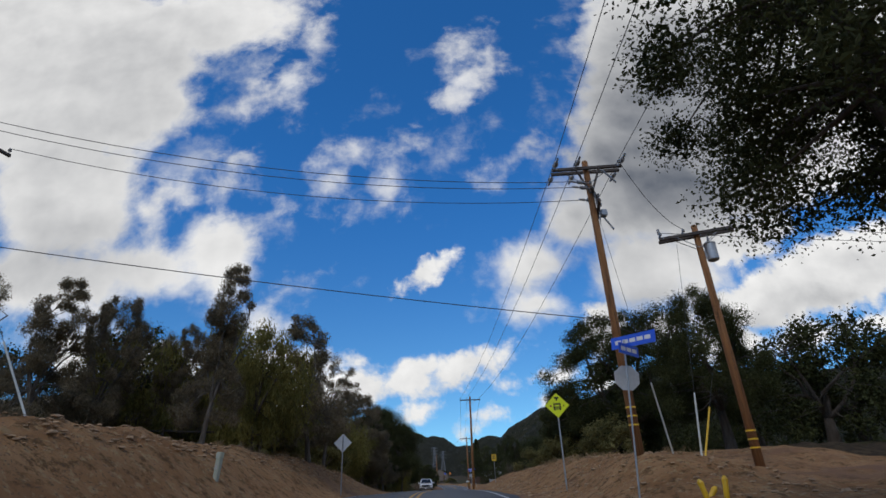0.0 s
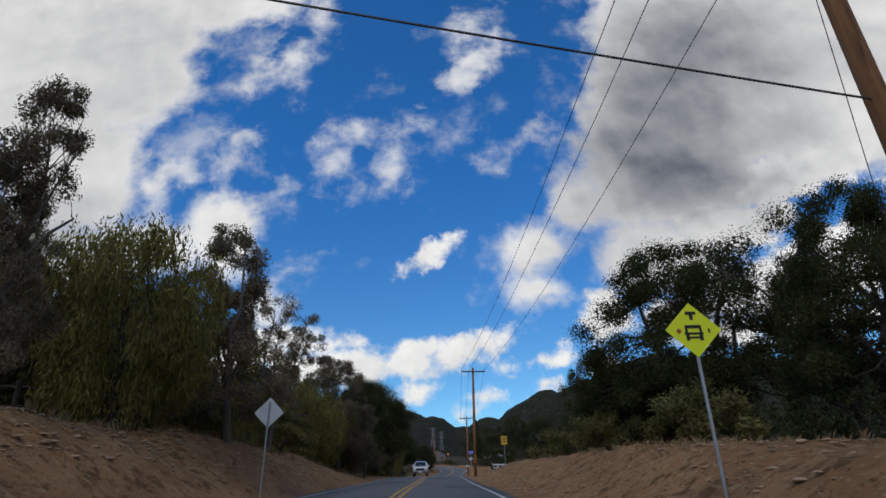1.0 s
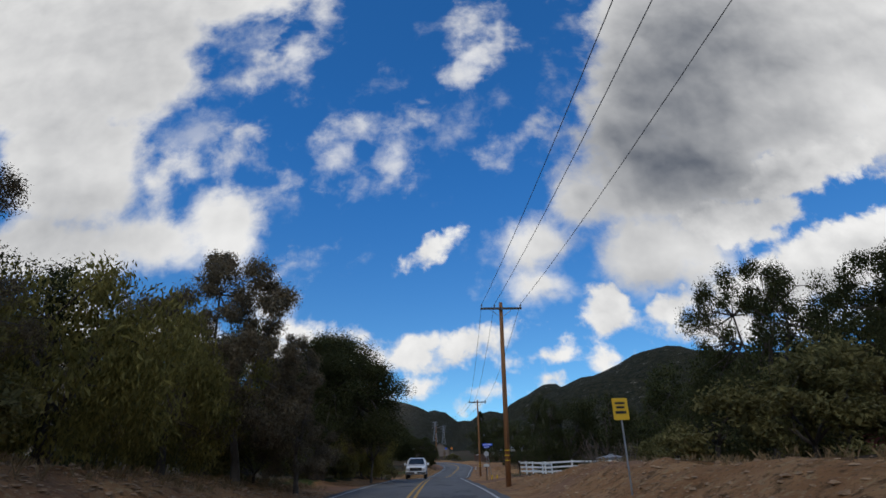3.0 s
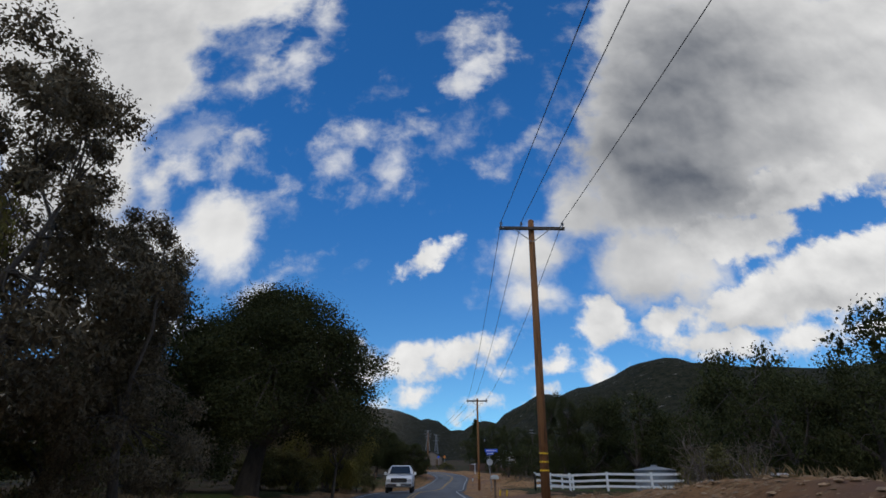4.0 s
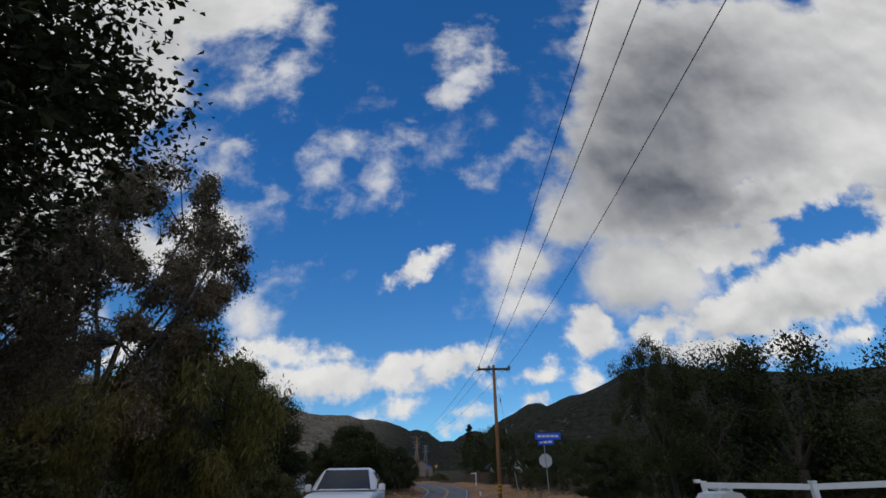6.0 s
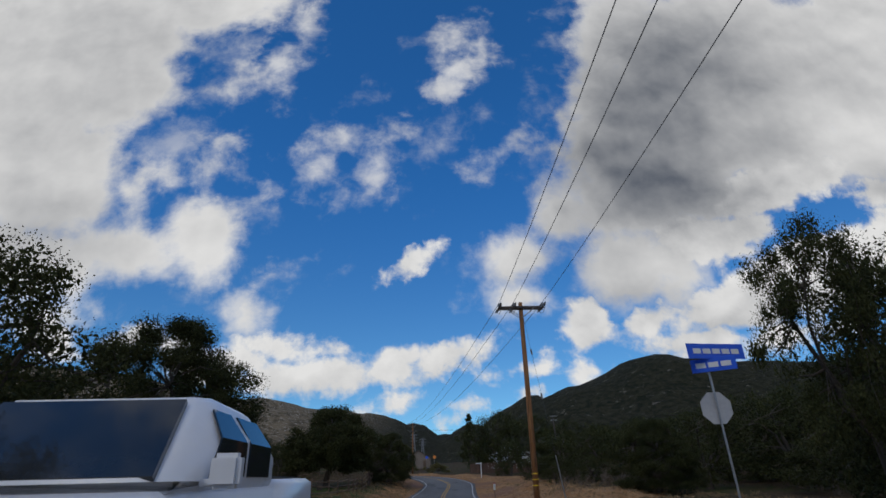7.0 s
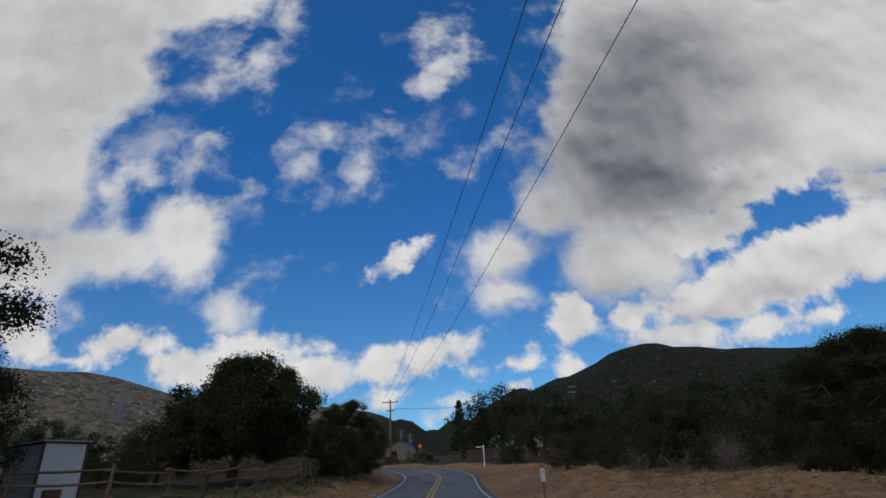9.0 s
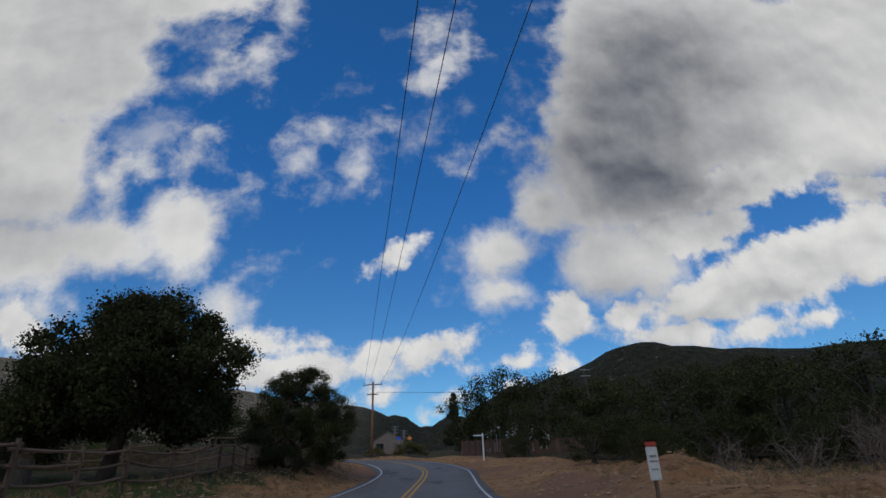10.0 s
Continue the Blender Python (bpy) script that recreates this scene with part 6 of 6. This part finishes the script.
        for yy in (1.0, 4.65):
            bm = bmesh.new()
            lathe(bm, [(0.24, -0.11), (0.36, -0.12), (0.39, -0.08), (0.39, 0.08), (0.36, 0.12), (0.24, 0.11)], 22)
            w = part("wheel", bm, M["rubber"], root, "black tyre")
            w.location, w.rotation_euler = (s * 0.88, yy, 0.38), (0, radians(90), 0)
            bm = bmesh.new()
            lathe(bm, [(0.25, -0.09), (0.235, -0.1), (0.235, 0.1), (0.25, 0.09)], 18)
            part("rim", bm, M["chrome"], w)
    bm = bmesh.new()
    box(bm, 0, -0.02, 0.86, 1.16, 0.06, 0.28, None, 0.02)
    gr = part("grille", bm, M["black"], root)
    for i in range(4):
        bm = bmesh.new()
        box(bm, 0, -0.055, 0.77 + 0.06 * i, 1.1, 0.02, 0.02, None, 0.005)
        part("grille_bar", bm, M["chrome"], gr)
    bm = bmesh.new()
    box(bm, 0, -0.06, 0.54, 1.86, 0.16, 0.2, None, 0.05)
    part("bumper", bm, M["chrome"], root, "chrome front bumper")
    bm = bmesh.new()
    box(bm, 0, -0.15, 0.55, 0.3, 0.01, 0.15, None, 0.002)
    part("number_plate", bm, M["white_sign"], root)
    bm = bmesh.new()
    box(bm, 0, 4.75, 1.305, 1.6, 1.8, 0.02, None, 0.005)
    part("bed_cover", bm, M["black"], root)
    return root


pickup(-2.9, 97.3, 2.0)


# ---- pylons on the west hill ----
def pylon(x, y, h):
    g = ground_at(x, y) - 1
    root = thing("pylon", "far grey lattice pylon on the rocky hillside", "pylon", pose(x, y, g), group="lattice pylons on the hill")
    s = h * 0.11
    for sx in (-1, 1):
        for sy in (-1, 1):
            bm = bmesh.new()
            tube(bm, [(sx * s, sy * s, 0), (sx * s * 0.35, sy * s * 0.35, h * 0.6), (sx * s * 0.3, sy * s * 0.3, h)], h * 0.014, 4)
            part("leg", bm, M["porcelain"], root)
    for i in range(7):
        t0, t1 = i / 7, (i + 1) / 7
        w0, w1 = s * max(0.32, 1 - t0 * 1.08), s * max(0.32, 1 - t1 * 1.08)
        for sx in (-1, 1):
            bm = bmesh.new()
            tube(bm, [(-sx * w0, -w0, t0 * h), (sx * w1, -w1, t1 * h)], h * 0.009, 4)
            part("lattice_bar", bm, M["porcelain"], root)
    for f in (0.68, 0.82, 0.96):
        bm = bmesh.new()
        tube(bm, [(-h * 0.17, 0, h * f), (0, 0, h * f + h * 0.02), (h * 0.17, 0, h * f)], h * 0.012, 4)
        part("arm", bm, M["porcelain"], root)
    return root


pylon(-488, 955, 50)
pylon(-464, 955, 50)
pylon(-60, 1480, 50)
pylon(-38, 1480, 48)

# orange and blue signs far down the road
for x, y, z, mat, lb in ((-1.3, 236, 6.8, "orange", "orange roadside sign beyond the bend"), (-3.2, 233, 6.7, "blue_sign", "small blue sign beyond the bend")):
    g = ground_at(x, y)
    root = thing("roadside_sign", lb, "road sign", pose(x, y, g))
    bm = bmesh.new()
    post(bm, 0, 0.03, -0.2, z - g + 0.3, 0.03)
    part("post", bm, M["galvanised"], root)
    bm = bmesh.new()
    k = 0.5 if mat == "orange" else 0.42
    plate(bm, ngon(4, k, 0 if mat == "orange" else math.pi / 4), 0.006)
    o = part("plate", bm, M[mat], root)
    o.location = (0, 0, z - g)


# ---- dead brush, flowering shrub ----
def dead_brush(x, y, h, w, seed, label):
    g = ground_at(x, y)
    rs = np.random.RandomState(seed)
    root = thing("dead_shrub", label, "shrub", pose(x, y, g))
    for k in range(9):
        bm = bmesh.new()
        a = rs.uniform(0, math.tau)
        tip = Vector((w * math.cos(a) * rs.uniform(0.3, 1), w * math.sin(a) * rs.uniform(0.3, 1), h * rs.uniform(0.6, 1)))
        pts = limb(bm, (0.1 * math.cos(a), 0.1 * math.sin(a), -0.1), tip, 0.03, 0.008, rs, 0.4, 5, 5)
        for p in pts[1:]:
            for _ in range(3):
                limb(bm, p, p + Vector(rs.normal(size=3)) * 0.28 * h + Vector((0, 0, 0.18 * h)), 0.009, 0.003, rs, 0.3, 3, 4)
        part("branch", bm, M["dry_twig"], root)
    return root


for i, (x, y, h, w) in enumerate(((8.1, 72.6, 1.25, 0.8), (10.0, 73.6, 1.1, 0.9), (15.8, 150.5, 1.7, 1.5), (17.5, 152.5, 1.4, 1.7), (13.8, 152, 1.2, 1.4), (20.0, 147, 1.8, 1.0), (12.4, 154.5, 1.3, 1.2), (18.6, 155, 2.2, 1.3))):
    dead_brush(x, y, h, w, 50 + i, "bare grey-brown tangle of dead twigs")

for i, (x, y, w) in enumerate(((-8.9, 119.6, 0.9), (-10.4, 121.6, 0.7))):
    g = ground_at(x, y)
    rs = np.random.RandomState(90 + i)
    root = thing("flowering_shrub", "low green shrub with small yellow flowers", "shrub", pose(x, y, g))
    cs = [(rs.uniform(-w, w), rs.uniform(-w, w), rs.uniform(0.2, 0.9)) for _ in range(22)]
    part("foliage", leaves("foliage", cs, [0.3] * 22, 90, 0.09, M["scrub_leaf"], seed=7 + i), None, root)
    part("flowers", leaves("flowers", [(c[0], c[1], c[2] + 0.1) for c in cs], [0.32] * 22, 16, 0.06, M["flower"], seed=8 + i, inner=0), None, root)


# ---- loose stones, clods and dry grass on the banks ----
def scatter(name, label, category, count, make, mat, seed, zones):
    rs = np.random.RandomState(seed)
    verts, faces = [], []
    xs, ys = [], []
    for x0, x1, y0, y1, share in zones:
        n = int(count * share)
        xs.append(rs.uniform(x0, x1, n))
        ys.append(rs.uniform(y0, y1, n))
    xs, ys = np.concatenate(xs), np.concatenate(ys)
    d, _ = road_distance(xs, ys)
    keep = np.abs(d) > 3.9
    xs, ys = xs[keep], ys[keep]
    zs = height(xs, ys)
    for x, y, z in zip(xs, ys, zs):
        make(verts, faces, x, y, z, rs)
    return tagged(new(name, mesh_from(name, verts, faces, mat)), label, category, kind="stuff")


ROCK = [(1, 0, 0.1), (0.35, 0.95, -0.1), (-0.8, 0.6, 0.05), (-0.85, -0.55, -0.05), (0.3, -0.95, 0.1), (0.55, 0.3, 0.7), (-0.3, 0.55, 0.62), (-0.25, -0.6, 0.75), (0.4, -0.4, 0.6), (0, 0, -0.6)]
ROCK_F = [(0, 1, 5), (1, 6, 5), (1, 2, 6), (2, 7, 6), (2, 3, 7), (3, 4, 7), (4, 8, 7), (4, 0, 8), (0, 5, 8), (5, 6, 8), (6, 7, 8), (1, 0, 9), (2, 1, 9), (3, 2, 9), (4, 3, 9), (0, 4, 9)]


def clod(verts, faces, x, y, z, rs):
    """An uneven stone or clod, half sunk in the soil."""
    r = 0.02 + 0.075 * rs.uniform() ** 3
    n, t = len(verts), rs.uniform(0, math.tau)
    c, s_ = math.cos(t), math.sin(t)
    flat, long_ = rs.uniform(0.4, 0.8), rs.uniform(0.8, 1.5)
    for a, b, h in ROCK:
        a, b, h = a * long_ * rs.uniform(0.75, 1.2), b * rs.uniform(0.75, 1.2), h * flat * rs.uniform(0.7, 1.2)
        verts.append((x + r * (a * c - b * s_), y + r * (a * s_ + b * c), z + r * (h + 0.1)))
    faces.extend((n + i, n + j, n + k) for i, j, k in ROCK_F)


def tuft(verts, faces, x, y, z, rs):
    for _ in range(13):
        a, h = rs.uniform(0, math.tau), rs.uniform(0.07, 0.26)
        dx_, dy_, w = math.cos(a), math.sin(a), 0.0035
        lean = rs.uniform(0.1, 0.8) * h
        px, py = x + rs.normal() * 0.05, y + rs.normal() * 0.05
        n = len(verts)
        verts.extend([(px - dy_ * w, py + dx_ * w, z - 0.02), (px + dy_ * w, py - dx_ * w, z - 0.02), (px + dx_ * lean * 0.4, py + dy_ * lean * 0.4, z + h * 0.6), (px + dx_ * lean, py + dy_ * lean, z + h)])
        faces.append((n, n + 1, n + 2))
        faces.append((n, n + 2, n + 3))


scatter("loose_stones", "loose clods and stones scattered over the soil banks", "stones", 16000, clod, M["stone"], 4, ((-10, -4.5, 14, 70, 0.55), (4.5, 11, 18, 80, 0.25), (4.5, 18, 124, 165, 0.25), (-9, -4, 140, 175, 0.1)))
scatter("dry_grass", "sparse dry straw-coloured grass on the banks", "grass", 6000, tuft, M["dry_grass"], 6, ((-10, -6, 30, 75, 0.15), (7, 12, 30, 82, 0.08), (8, 22, 124, 170, 0.2), (-11, -4, 120, 178, 0.2)))


# small poles with pale crossarms among the trees on the east side
for x, y, top in ((58.0, 170, 12.6), (22.3, 200, 12.5)):
    g = ground_at(x, y)
    root = thing("utility_pole", "distant slim utility pole with pale crossarms among the trees", "utility pole", pose(x, y, g, 0, -3, 20))
    bm = bmesh.new()
    tube(bm, [(0, 0, -0.3), (0, 0, top - g)], [0.14, 0.10], 8)
    part("pole_shaft", bm, M["arm"], root)
    for dz in (0.25, 1.0):
        bm = bmesh.new()
        box(bm, 0, -0.15, top - g - dz, 1.5, 0.09, 0.10, None, 0.01)
        part("crossarm", bm, M["galvanised"], root, "pale weathered crossarm")
